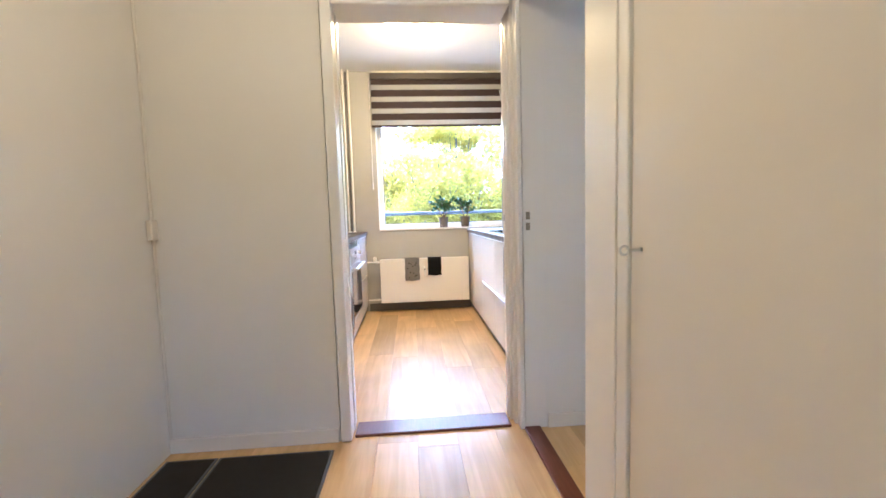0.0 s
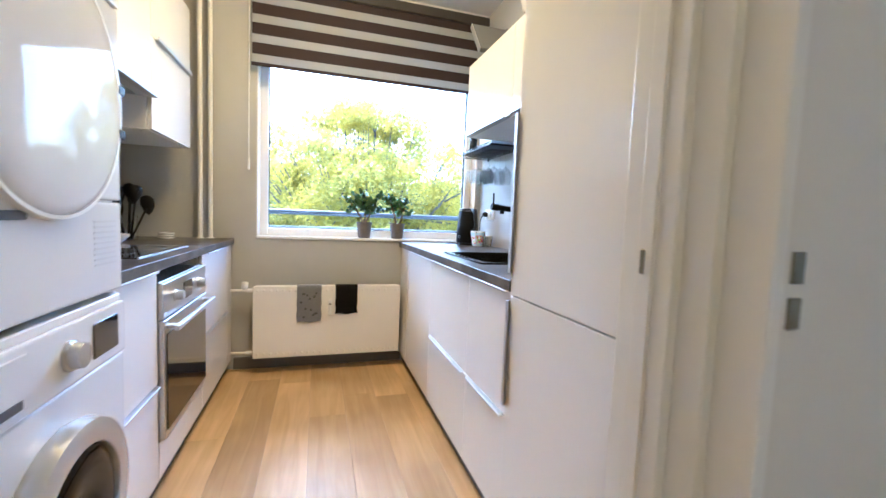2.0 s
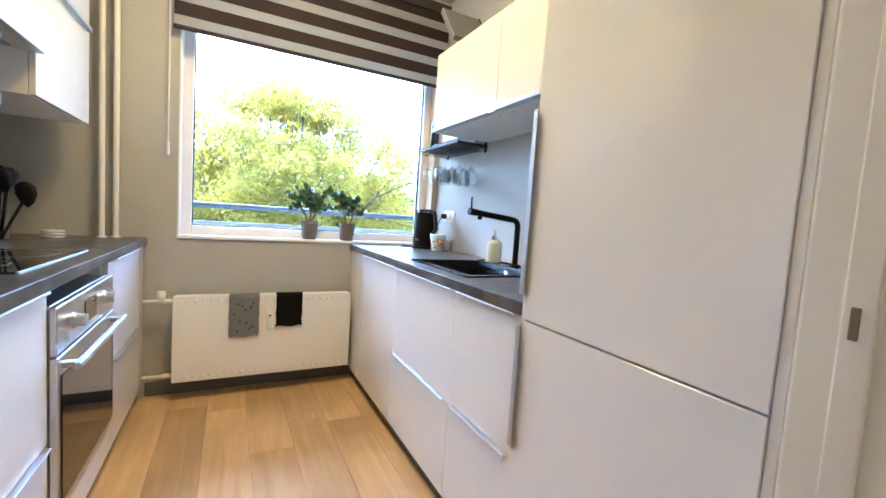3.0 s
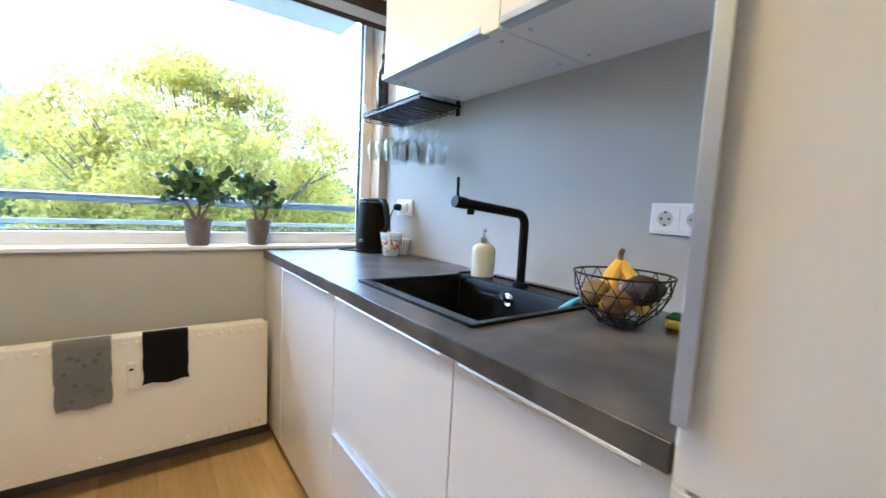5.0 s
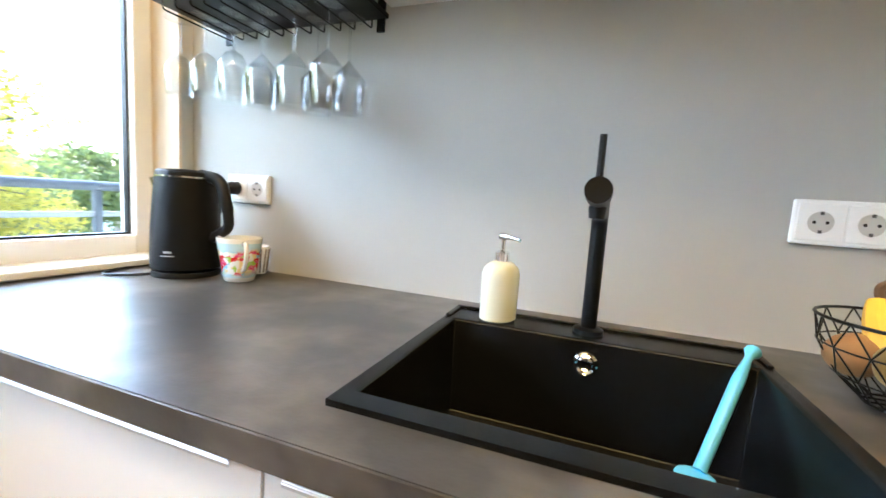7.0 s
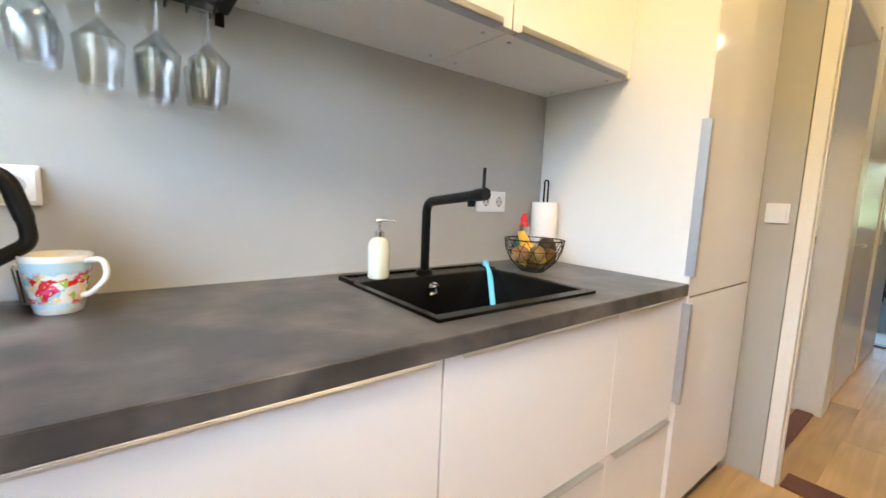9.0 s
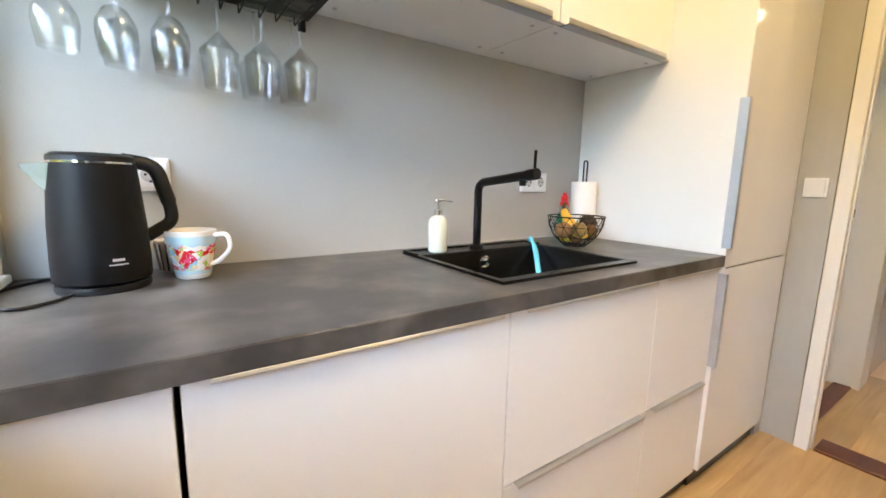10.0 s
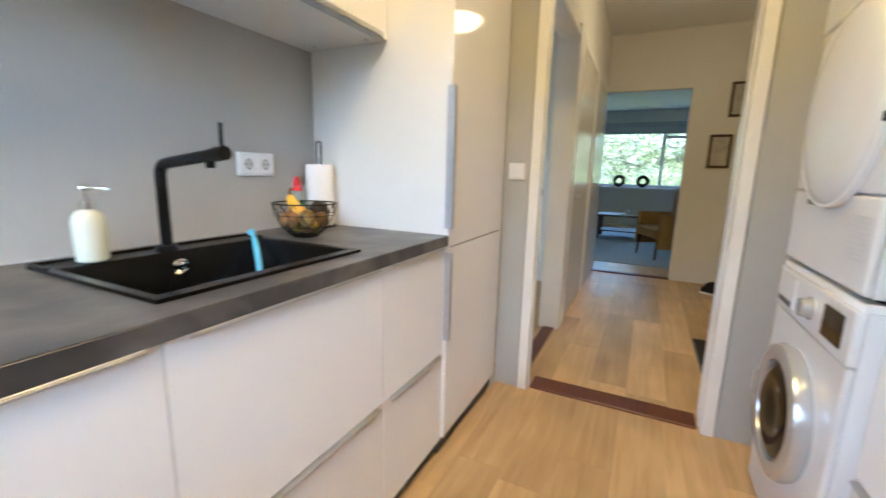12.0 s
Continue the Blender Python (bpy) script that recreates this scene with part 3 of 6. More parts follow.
part("sealant", tube([(XR - 0.002, 0.004, TOP + 0.001), (XR - 0.002, YW - 0.003, TOP + 0.0005)], 0.002, 6), mat("grey_sealant", (0.45, 0.44, 0.42), 0.5, vary=0.0), wt, "thin white sealant line")
wl = thing("worktop", (0, 0, 0), "dark grey concrete-look laminate worktop carrying the hob", "worktop")
part("slab", bx(XL + 0.001, -1.1405, 0.126, YW - 0.002, TOP - 0.038, TOP, bevel=0.001), WORKTOP, wl)
part("front_edge", bx(-1.1405, -1.138, 0.126, YW - 0.002, TOP - 0.038, TOP - 0.001, bevel=0.001), WORKTOP, wl, "dark laminate edge band")
hob = thing("hob", (-1.715, 0.535, TOP), "black glass induction hob set on the worktop", "hob")
part("glass", bx(0, 0.50, 0, 0.57, 0.0, 0.006, bevel=0.002), BLACK_GLASS, hob)
part("trim", bx(0.50, 0.508, -0.002, 0.572, 0.0, 0.007, bevel=0.001), ALU, hob, "thin aluminium front edge")
for cx, cy, r in ((0.14, 0.15, 0.09), (0.14, 0.42, 0.075), (0.36, 0.15, 0.075), (0.36, 0.42, 0.105)):
    ring = [(cx + r * math.cos(a), cy + r * math.sin(a), 0.0061) for a in (2 * math.pi * i / 36 for i in range(36))]
    part("zone_ring", tube(ring, 0.0012, 4, loop=True), mat("grey_print", (0.2, 0.2, 0.2), 0.4, vary=0), hob)

POLISHED = mat("white_polished_front", (0.80, 0.785, 0.765), 0.06, vary=0.01, scale=2, spec=0.5)
# tall cabinet beside the doorway
tc = thing("tall_cabinet", (0.0, -0.612, 0), "tall white high-gloss fridge cabinet beside the doorway", "cabinet")
part("body", bx(0.021, XR - 0.002, 0.018, 0.594, 0.08, 2.02), WHITE_MATT, tc)
part("side_panel", bx(0.0, XR - 0.002, 0.596, 0.612, 0.08, 2.022, bevel=0.001), WHITE_MATT, tc, "white side panel beside the worktop")
part("side_panel", bx(0.003, XR - 0.002, 0.0, 0.016, 0.08, 2.022, bevel=0.001), WHITE_MATT, tc)
part("plinth", bx(0.03, 0.045, 0.0, 0.612, 0, 0.079), PLINTH, tc, "dark recessed plinth")
part("plinth", bx(0.045, XR - 0.002, 0.0, 0.015, 0, 0.079), PLINTH, tc, "dark recessed plinth")
d1 = part("door", bx(-0.001, 0.018, 0.017, 0.610, 0.866, 2.02, bevel=0.0015), POLISHED, tc)
d2 = part("door", bx(-0.001, 0.018, 0.017, 0.610, 0.085, 0.861, bevel=0.0015), POLISHED, tc)
for d, z0, z1 in ((d1, 0.935, 1.435), (d2, 0.50, 0.845)):
    b = bx(-0.013, 0.016, 0.611, 0.6145, z0, z1, bevel=0.001)
    box(b, -0.014, -0.011, 0.596, 0.6145, z0, z1, bevel=0.001)
    part("pull", b, ALU, d, "vertical aluminium edge pull")
structure("trim_filler", bx(0.02, XR - 0.002, YD + 0.002, -0.614, 0, 2.02), TAUPE, "narrow grey strip of wall between tall cabinet and doorway")


def wall_unit(y0, y1, x_front, s, z0, z1, label, depth, pull_side):
    ob = thing("wall_cabinet", (x_front, y0, z0), label, "cabinet", "kitchen wall cabinets")
    w, h = y1 - y0, z1 - z0
    lo, hi = sorted((-s * 0.02, -s * depth))
    part("body", bx(lo, hi, 0.001, w - 0.001, 0.0, h), WHITE_MATT, ob)
    lo, hi = sorted((0, -s * 0.018))
    f = part("front", bx(lo, hi, 0.0015, w - 0.0015, 0.002, h, bevel=0.0012), WHITE_GLOSS, ob)
    if pull_side:
        ya, yb = (0.05, w - 0.02)
        lo, hi = sorted((-s * 0.018, s * 0.018))
        b = bx(lo, hi, ya, yb, -0.003, 0.001, bevel=0.001)
        lo, hi = sorted((s * 0.015, s * 0.018))
        box(b, lo, hi, ya, yb, -0.003, 0.016, bevel=0.001)
        part("pull", b, ALU, f, "thin aluminium edge pull")
    for sx in (0.06, depth - 0.07):
        for sy in (0.05, w - 0.05):
            part("screw", lathe([(0.006, 0.0), (0.006, -0.003), (0.0, -0.003)], 10, centre=(-s * sx, sy, 0.0)), STEEL, ob)
    return ob


wall_unit(0.003, 0.612, 0.265, -1, 1.60, 2.02, "white high-gloss wall cabinet above the sink worktop", 0.371, True)
wall_unit(0.613, 1.222, 0.265, -1, 1.60, 2.02, "white high-gloss wall cabinet above the kettle", 0.371, True)
wall_unit(1.08, 1.683, -1.345, 1, 1.46, 1.885, "white high-gloss wall cabinet beside the hood", 0.43, False)
wall_unit(1.08, 1.683, -1.345, 1, 1.887, 2.27, "upper white high-gloss wall cabinet beside the pipes", 0.43, True)
wall_unit(0.475, 1.078, -1.345, 1, 1.665, 2.27, "white high-gloss cabinet above the cooker hood", 0.43, False)
hd = thing("cooker_hood", (-1.345, 0.481, 1.607), "slim pull-out stainless steel cooker hood below the cabinet", "cooker hood")
part("body", bx(-0.40, -0.005, 0, 0.59, 0.0, 0.058, bevel=0.002), STEEL, hd)
part("front_strip", bx(-0.004, 0.03, -0.003, 0.593, -0.004, 0.045, bevel=0.003), ALU, hd, "bright steel front strip")
part("filter", bx(-0.36, -0.05, 0.03, 0.56, -0.004, 0.0), mat("grease_filter", (0.3, 0.3, 0.31), 0.4, 1.0, vary=0.2, scale=120), hd)

# radiator under the window
rd = thing("radiator", (-1.0, 1.725, 0.115), "white steel panel radiator hung below the window", "radiator")
RW, RH = 0.985, 0.488
b = bx(0, RW, 0.0, 0.012, 0, RH, bevel=0.005, seg=2)
part("front_panel", b, RADIATOR_WHITE, rd)
part("back_panel", bx(0.005, RW - 0.005, 0.075, 0.087, 0.005, RH - 0.005, bevel=0.004), RADIATOR_WHITE, rd)
b = bx(0.002, 0.006, 0.012, 0.075, 0.01, RH - 0.01)
box(b, RW - 0.006, RW - 0.002, 0.012, 0.075, 0.01, RH - 0.01)
box(b, 0.01, RW - 0.01, 0.018, 0.07, RH - 0.012, RH - 0.006)
part("casing", b, RADIATOR_WHITE, rd)
# pressed dimples along the top and bottom edges
for i in range(24):
    x = 0.03 + i * (RW - 0.06) / 23
    for z in (0.028, RH - 0.028):
        part("dimple", lathe([(0.0095, 0.0), (0.007, 0.0035), (0.0, 0.0045)], 8, centre=(x, 0.0, z), axis="y"), RADIATOR_WHITE, rd)
for z in (0.455, 0.03):
    part("pipe", tube(bend([(-0.14, 0.05, z), (-0.04, 0.045, z), (0.01, 0.045, z)]), 0.0085, 10), RADIATOR_WHITE, rd, "white supply pipe", True)
    part("coupling", tube([(-0.045, 0.045, z), (-0.012, 0.045, z)], 0.014, 12), RADIATOR_WHITE, rd, "", True)
v = lathe([(0.014, 0.0), (0.016, 0.01), (0.021, 0.014), (0.021, 0.045), (0.018, 0.05), (0.0, 0.05)], 16, centre=(-0.055, 0.045, 0.462))
part("valve", v, WHITE_PLASTIC, rd, "white valve cap", True)
b = bx(0.480, 0.506, -0.022, 0.0, 0.29, 0.39, bevel=0.003)
hm = part("heat_meter", b, WHITE_PLASTIC, rd, "small white heat meter")
part("display", bx(0.486, 0.500, -0.0232, -0.0215, 0.362, 0.370), BLACK_GLASS, hm, "small dark display")
part("bracket", bx(0.12, 0.15, 0.087, 0.137, 0.1, 0.4), RADIATOR_WHITE, rd)
part("bracket", bx(0.82, 0.85, 0.087, 0.137, 0.1, 0.4), RADIATOR_WHITE, rd)


def towel(x0, x1, drop_front, drop_back, material, label, spots=None):
    """A cloth folded over the radiator's top edge."""
    ob = thing("towel", (x0, 1.725, 0.603), label, "towel", "towels on the radiator")
    line = [(-0.010, -drop_front)] + [(-0.010 + 0.001 * math.sin(i), -drop_front * (1 - i / 8)) for i in range(1, 8)]
    line += [(-0.009, 0.0), (-0.003, 0.008), (0.008, 0.010), (0.02, 0.009), (0.03, 0.002), (0.033, -0.03), (0.034, -drop_back)]
    b = bmesh.new()
    n, w = 10, x1 - x0
    grid = []
    for i in range(n + 1):
        u = i / n
        col = []
        for y, z in line:
            k = min(1.0, max(0.0, -z / 0.2))
            col.append(b.verts.new((u * w + 0.004 * math.sin(7 * z * 10 + 3 * u) * k, y - 0.004 * abs(math.sin(5 * u + 2)) * k, z + 0.004 * math.sin(9 * u) * k)))
        grid.append(col)
    for a, c in zip(grid, grid[1:]):
        for j in range(len(line) - 1):
            b.faces.new((a[j], a[j + 1], c[j + 1], c[j]))
    bmesh.ops.solidify(b, geom=b.faces[:], thickness=-0.004)
    part("cloth", b, material, ob, "", True)
    if spots:
        r = random.Random(4)
        for i in range(14):
            px, pz = r.uniform(0.02, w - 0.02), -r.uniform(0.03, drop_front - 0.02)
            q = lathe([(0.008, 0.0), (0.0, 0.001)], 7, centre=(px, -0.0165, pz), axis="y")
            part("print", q, spots, ob, "darker grey printed motif")
    return ob


GREY_CLOTH = mat("grey_cotton", (0.36, 0.36, 0.37), 0.95, vary=0.1, scale=80, bump=0.5, bump_scale=600)
BLACK_CLOTH = mat("black_cotton", (0.010, 0.009, 0.010), 0.95, vary=0.2, scale=80, bump=0.5, bump_scale=600)
towel(-0.725, -0.565, 0.245, 0.2, GREY_CLOTH, "grey patterned tea towel hung over the radiator", mat("dark_grey_print", (0.17, 0.17, 0.18), 0.95))
towel(-0.472, -0.322, 0.195, 0.17, BLACK_CLOTH, "plain black towel hung over the radiator")

# heating pipes in the corner
for i, (x, y) in enumerate(((-1.325, 1.815), (-1.270, 1.835))):
    hp = thing("heating_pipe", (x, y, TOP), "cream painted heating pipe rising from the worktop to the ceiling", "pipe", "heating pipes")
    part("tube", tube([(0, 0, 0.0), (0, 0, HC - TOP)], 0.0135, 14), WHITE_LACQUER, hp, "", True)
    part("collar", lathe([(0.024, 0.0), (0.022, 0.006), (0.0135, 0.008)], 16), WHITE_LACQUER, hp, "", True)

# day-and-night roller blind
bl = thing("roller_blind", (WXL - 0.03, YW - 0.075, 2.072), "half-lowered striped dark and sheer day-and-night roller blind", "roller blind")
BW, BT = 1.655, 0.505
part("cassette", bx(0, BW, 0.0, 0.07, BT - 0.02, BT + 0.05, bevel=0.012, seg=3), mat("dark_cassette", (0.05, 0.045, 0.045), 0.4), bl, "dark blind cassette")
z, k = 0.0, 0
while z < BT - 0.02:
    h = (0.052, 0.074)[k % 2]
    h = min(h, BT - 0.02 - z)
    part("stripe", bx(0.005, BW - 0.005, 0.020 + 0.002 * (k % 2), 0.0225 + 0.002 * (k % 2), z, z + h), (SHEER, DARK_SLAT)[k % 2], bl, ("sheer light stripe", "opaque dark stripe")[k % 2])
    z += h
    k += 1
part("bottom_bar", bx(0.0, BW, 0.012, 0.03, -0.022, 0.0, bevel=0.004), DARK_SLAT, bl, "dark bottom bar")
part("chain", tube([(-0.012, 0.03, BT), (-0.012, 0.03, -0.62)], 0.0022, 6), WHITE_PLASTIC, bl, "thin white pull chain")
part("chain", tube([(-0.018, 0.045, BT), (-0.018, 0.045, -0.62)], 0.0022, 6), WHITE_PLASTIC, bl)
part("chain_weight", bx(-0.022, -0.008, 0.028, 0.047, -0.70, -0.62, bevel=0.004), WHITE_PLASTIC, bl, "small white chain holder")

# flush ceiling lamps
def ceiling_lamp(x, y, r, label, glow, drop=0.0):
    ob = thing("ceiling_lamp", (x, y, HC - drop), label, "ceiling lamp")
    if drop:
        part("rod", tube([(0, 0, 0), (0, 0, drop - 0.02)], 0.007, 10), STEEL, ob, "short steel rod", True)
        part("canopy", lathe([(0.012, drop - 0.03), (0.045, drop - 0.012), (0.048, drop), (0.0, drop)], 24), WHITE_PLASTIC, ob, "round ceiling cap", True)
    part("base", lathe([(r * 0.8, -0.015), (r * 0.85, 0.0), (0.0, 0.0)], 40), WHITE_PLASTIC, ob, "", True)
    p = part("shade", lathe([(0.0, -0.11), (r * 0.35, -0.105), (r * 0.7, -0.083), (r * 0.93, -0.045), (r, -0.02), (r * 0.97, -0.012)], 48), glow, ob, "glowing opal glass dome", True)
    p.visible_shadow = False
    return ob


ceiling_lamp(-0.55, 0.72, 0.235, "round opal glass ceiling lamp, lit, on the kitchen ceiling", DIFFUSER)
ceiling_lamp(-0.905, -2.05, 0.165, "round opal glass lamp, lit, hung below the hall ceiling", HALL_DIFFUSER, 0.24)

# ---------------------------------------------------------------- washing machine and dryer
GREY_RUBBER = mat("grey_rubber", (0.10, 0.10, 0.105), 0.6)
DARK_DOOR_GLASS = mat("dark_drum_glass", (0.006, 0.006, 0.007), 0.08, vary=0.0, spec=0.2)
SILVER = mat("silver_plastic", (0.58, 0.59, 0.60), 0.25, 0.6, vary=0.02)


def machine(z, label, category, name):
    ob = thing(name, (-1.100, -0.478, z), label, category, "washing stack")
    part("body", bx(-0.56, -0.018, 0, 0.598, 0.015, 0.845, bevel=0.006, seg=2), WHITE_ENAMEL, ob)
    for x in (-0.52, -0.06):
        for y in (0.04, 0.55):
            part("foot", lathe([(0.02, 0.0), (0.02, 0.014), (0.0, 0.014)], 12, centre=(x, y, 0.001)), BLACK_PLASTIC, ob)
    return ob


wm = machine(0.0, "white front-loading washing machine with a dark porthole", "washing machine", "washing_machine")
part("front_panel", bx(-0.017, 0.0, 0.001, 0.597, 0.10, 0.705, bevel=0.008, seg=3), WHITE_ENAMEL, wm)
part("kick_panel", bx(-0.017, -0.004, 0.001, 0.597, 0.018, 0.098, bevel=0.003), WHITE_ENAMEL, wm)
cp = part("control_panel", bx(-0.017, 0.004, 0.001, 0.597, 0.709, 0.845, bevel=0.006, seg=2), WHITE_ENAMEL, wm)
part("drawer", bx(0.004, 0.009, 0.03, 0.20, 0.728, 0.83, bevel=0.003), WHITE_ENAMEL, cp, "white detergent drawer")
part("drawer_grip", bx(0.008, 0.0105, 0.05, 0.18, 0.733, 0.750, bevel=0.002), GREY_RUBBER, cp)
part("dial", lathe([(0.034, 0.0), (0.034, 0.006), (0.029, 0.008), (0.027, 0.028), (0.0, 0.03)], 28, centre=(0.004, 0.335, 0.777), axis="x"), SILVER, cp, "silver programme dial", True)
part("display", bx(0.004, 0.007, 0.43, 0.55, 0.735, 0.82, bevel=0.001), BLACK_GLASS, cp, "black display")
pd = part("porthole", lathe([(0.145, 0.0), (0.205, 0.0), (0.212, 0.02), (0.205, 0.042), (0.18, 0.050), (0.155, 0.044), (0.148, 0.02)], 56, centre=(0.0, 0.30, 0.43), axis="x", closed=True), SILVER, wm, "silver porthole ring", True)
part("glass", lathe([(0.150, 0.015), (0.146, 0.035), (0.11, 0.048), (0.05, 0.03), (0.0, 0.022)], 48, centre=(0.0, 0.30, 0.43), axis="x"), DARK_DOOR_GLASS, pd, "dark domed door glass", True)
part("door_handle", bx(0.035, 0.056, 0.098, 0.125, 0.385, 0.475, bevel=0.006, seg=2), SILVER, pd)

dm = machine(0.862, "white tumble dryer stacked on the washing machine", "tumble dryer", "tumble_dryer")
part("stacking_tray", bx(-0.55, -0.005, 0.003, 0.595, -0.018, 0.003, bevel=0.003), WHITE_PLASTIC, dm, "white stacking frame")
part("front_panel", bx(-0.017, 0.0, 0.001, 0.597, 0.018, 0.245, bevel=0.008, seg=3), WHITE_ENAMEL, dm)
part("upper_panel", bx(-0.017, 0.0, 0.001, 0.597, 0.249, 0.735, bevel=0.008, seg=3), WHITE_ENAMEL, dm)
cp = part("control_panel", bx(-0.017, 0.004, 0.001, 0.597, 0.739, 0.845, bevel=0.006, seg=2), WHITE_ENAMEL, dm)
part("dial", lathe([(0.030, 0.0), (0.027, 0.026), (0.0, 0.028)], 28, centre=(0.004, 0.30, 0.79), axis="x"), SILVER, cp, "silver programme dial", True)
part("display", bx(0.004, 0.007, 0.42, 0.55, 0.752, 0.83, bevel=0.001), BLACK_GLASS, cp, "black display")
DOOR_GLOSS = mat("polished_white_door", (0.78, 0.79, 0.80), 0.06, vary=0.0, spec=0.4)
pd = part("door", lathe([(0.258, 0.0), (0.262, 0.009), (0.255, 0.018), (0.240, 0.023), (0.20, 0.027), (0.14, 0.031), (0.07, 0.034), (0.0, 0.035)], 64, centre=(0.0, 0.30, 0.475), axis="x"), DOOR_GLOSS, dm, "large round glossy white door", True)
part("door_rim", lathe([(0.262, 0.0), (0.272, 0.0), (0.270, 0.016), (0.262, 0.016)], 64, centre=(0.0, 0.30, 0.475), axis="x", closed=True), WHITE_PLASTIC, pd, "thin white rim", True)
for z in (0.42, 0.53):
    part("hinge", bx(0.0, 0.018, 0.555, 0.585, z - 0.012, z + 0.012, bevel=0.003), BLACK_PLASTIC, pd, "dark hinge")
part("latch", bx(0.001, 0.004, 0.14, 0.22, 0.205, 0.222, bevel=0.002), GREY_RUBBER, dm)
for i in range(9):
    part("vent_slot", bx(0.0, 0.0015, 0.455, 0.56, 0.09 + i * 0.013, 0.095 + i * 0.013), mat("vent_grey", (0.55, 0.55, 0.56), 0.5, vary=0), dm)

# ---------------------------------------------------------------- sink and tap
sk = thing("sink", (SX0, SY0, TOP), "black granite composite sink set into the worktop", "sink")
W, L = SX1 - SX0, SY1 - SY0
bx0, bx1, by0, by1, bz = 0.034, W - 0.090, 0.021, L - 0.021, -0.180
b, rings, t = bmesh.new(), [], 0.008
for x0, x1, y0, y1, z in ((bx0 - t, bx1 + t, by0 - t, by1 + t, bz - t), (bx0 - t, bx1 + t, by0 - t, by1 + t, -0.004), (0, W, 0, L, -0.004), (0, W, 0, L, 0.008),
                          (bx0, bx1, by0, by1, 0.008), (bx0 + 0.004, bx1 - 0.004, by0 + 0.004, by1 - 0.004, bz)):
    rings.append([b.verts.new((x, y, z)) for x, y in ((x0, y0), (x1, y0), (x1, y1), (x0, y1))])
for p, q in zip(rings, rings[1:]):
    for i in range(4):
        b.faces.new((p[i], p[(i + 1) % 4], q[(i + 1) % 4], q[i]))
b.faces.new(rings[0][::-1])
b.faces.new(rings[-1])
inner = [e for e in b.edges if all(v in rings[-1] or v in rings[-2] for v in e.verts)]
bmesh.ops.bevel(b, geom=inner, offset=0.005, segments=3, affect="EDGES", profile=0.5)
part("basin", b, SINK_BLACK, sk, "", True)
# raised border round the tap ledge
b = bmesh.new()
for a in ((W - 0.010, W, 0, L), (bx1 + 0.006, W - 0.010, 0, 0.010), (bx1 + 0.006, W - 0.010, L - 0.010, L)):
    box(b, *a, 0.0085, 0.013, bevel=0.002)
part("ledge_border", b, SINK_BLACK, sk)
part("drain", lathe([(0.045, 0.0), (0.043, 0.004), (0.030, 0.002), (0.0, 0.003)], 28, centre=(0.300, L * 0.5, bz)), CHROME, sk, "chrome drain", True)
of = part("overflow", lathe([(0.0, 0.006), (0.010, 0.006), (0.013, 0.004), (0.017, 0.006), (0.021, 0.004), (0.022, 0.0)], 24, centre=(0, 0, 0), axis="x"), CHROME, sk, "round chrome overflow", True)
of.matrix_basis = Matrix.Translation((bx1 - 0.0005, 0.275, -0.035)) @ pose(0, 0, 0, 0, 0, 180)

tp = thing("kitchen_tap", (0.502, 0.701, TOP + 0.008), "matt black angular mixer tap on the sink ledge", "tap")
part("base", lathe([(0.027, 0.0), (0.027, 0.008), (0.020, 0.012), (0.0, 0.012)], 24), BLACK_MATT, tp, "", True)
path = bend([(0, 0, 0.008), (0, 0, 0.222), (-0.262, 0.008, 0.250)], 0.035, 8)
part("spout", tube(path, 0.0140, 18), BLACK_MATT, tp, "", True)
part("head", tube([(-0.235, 0.0075, 0.247), (-0.272, 0.0085, 0.251)], 0.0165, 20), BLACK_MATT, tp, "", True)
part("aerator", lathe([(0.010, -0.016), (0.0115, -0.004), (0.0115, 0.0)], 16, centre=(-0.215, 0.007, 0.232)), BLACK_MATT, tp, "", True)
part("lever", tube([(-0.262, 0.009, 0.266), (-0.263, 0.009, 0.317)], 0.0042, 8), BLACK_MATT, tp, "thin black lever", True)

sp = thing("soap_dispenser", (0.492, 0.871, TOP + 0.0085), "cream glass soap dispenser with chrome pump on the sink ledge", "soap dispenser", turn=142)
CREAM_GLASS = mat("cream_glazed_soap_bottle", (0.68, 0.69, 0.56), 0.18, vary=0.02, coat=0.3)
b = lathe([(0.028, 0.0), (0.032, 0.004), (0.033, 0.090), (0.030, 0.104), (0.022, 0.113), (0.013, 0.118), (0.0, 0.118)], 36)
for v in b.verts:
    v.co.x *= 1.24
    v.co.y *= 0.95
part("bottle", b, CREAM_GLASS, sp, "", True)
part("collar", lathe([(0.0145, 0.118), (0.0145, 0.134), (0.011, 0.137), (0.0, 0.137)], 24), CHROME, sp, "", True)
part("stem", tube([(0, 0, 0.137), (0, 0, 0.162)], 0.0045, 10), CHROME, sp, "", True)
part("nozzle", tube(bend([(0.0, -0.008, 0.165), (0, 0.012, 0.166), (0, 0.045, 0.163)], 0.01, 4), [0.0075, 0.0075, 0.007, 0.006, 0.005, 0.0045, 0.004, 0.0035], 10), CHROME, sp, "", True)

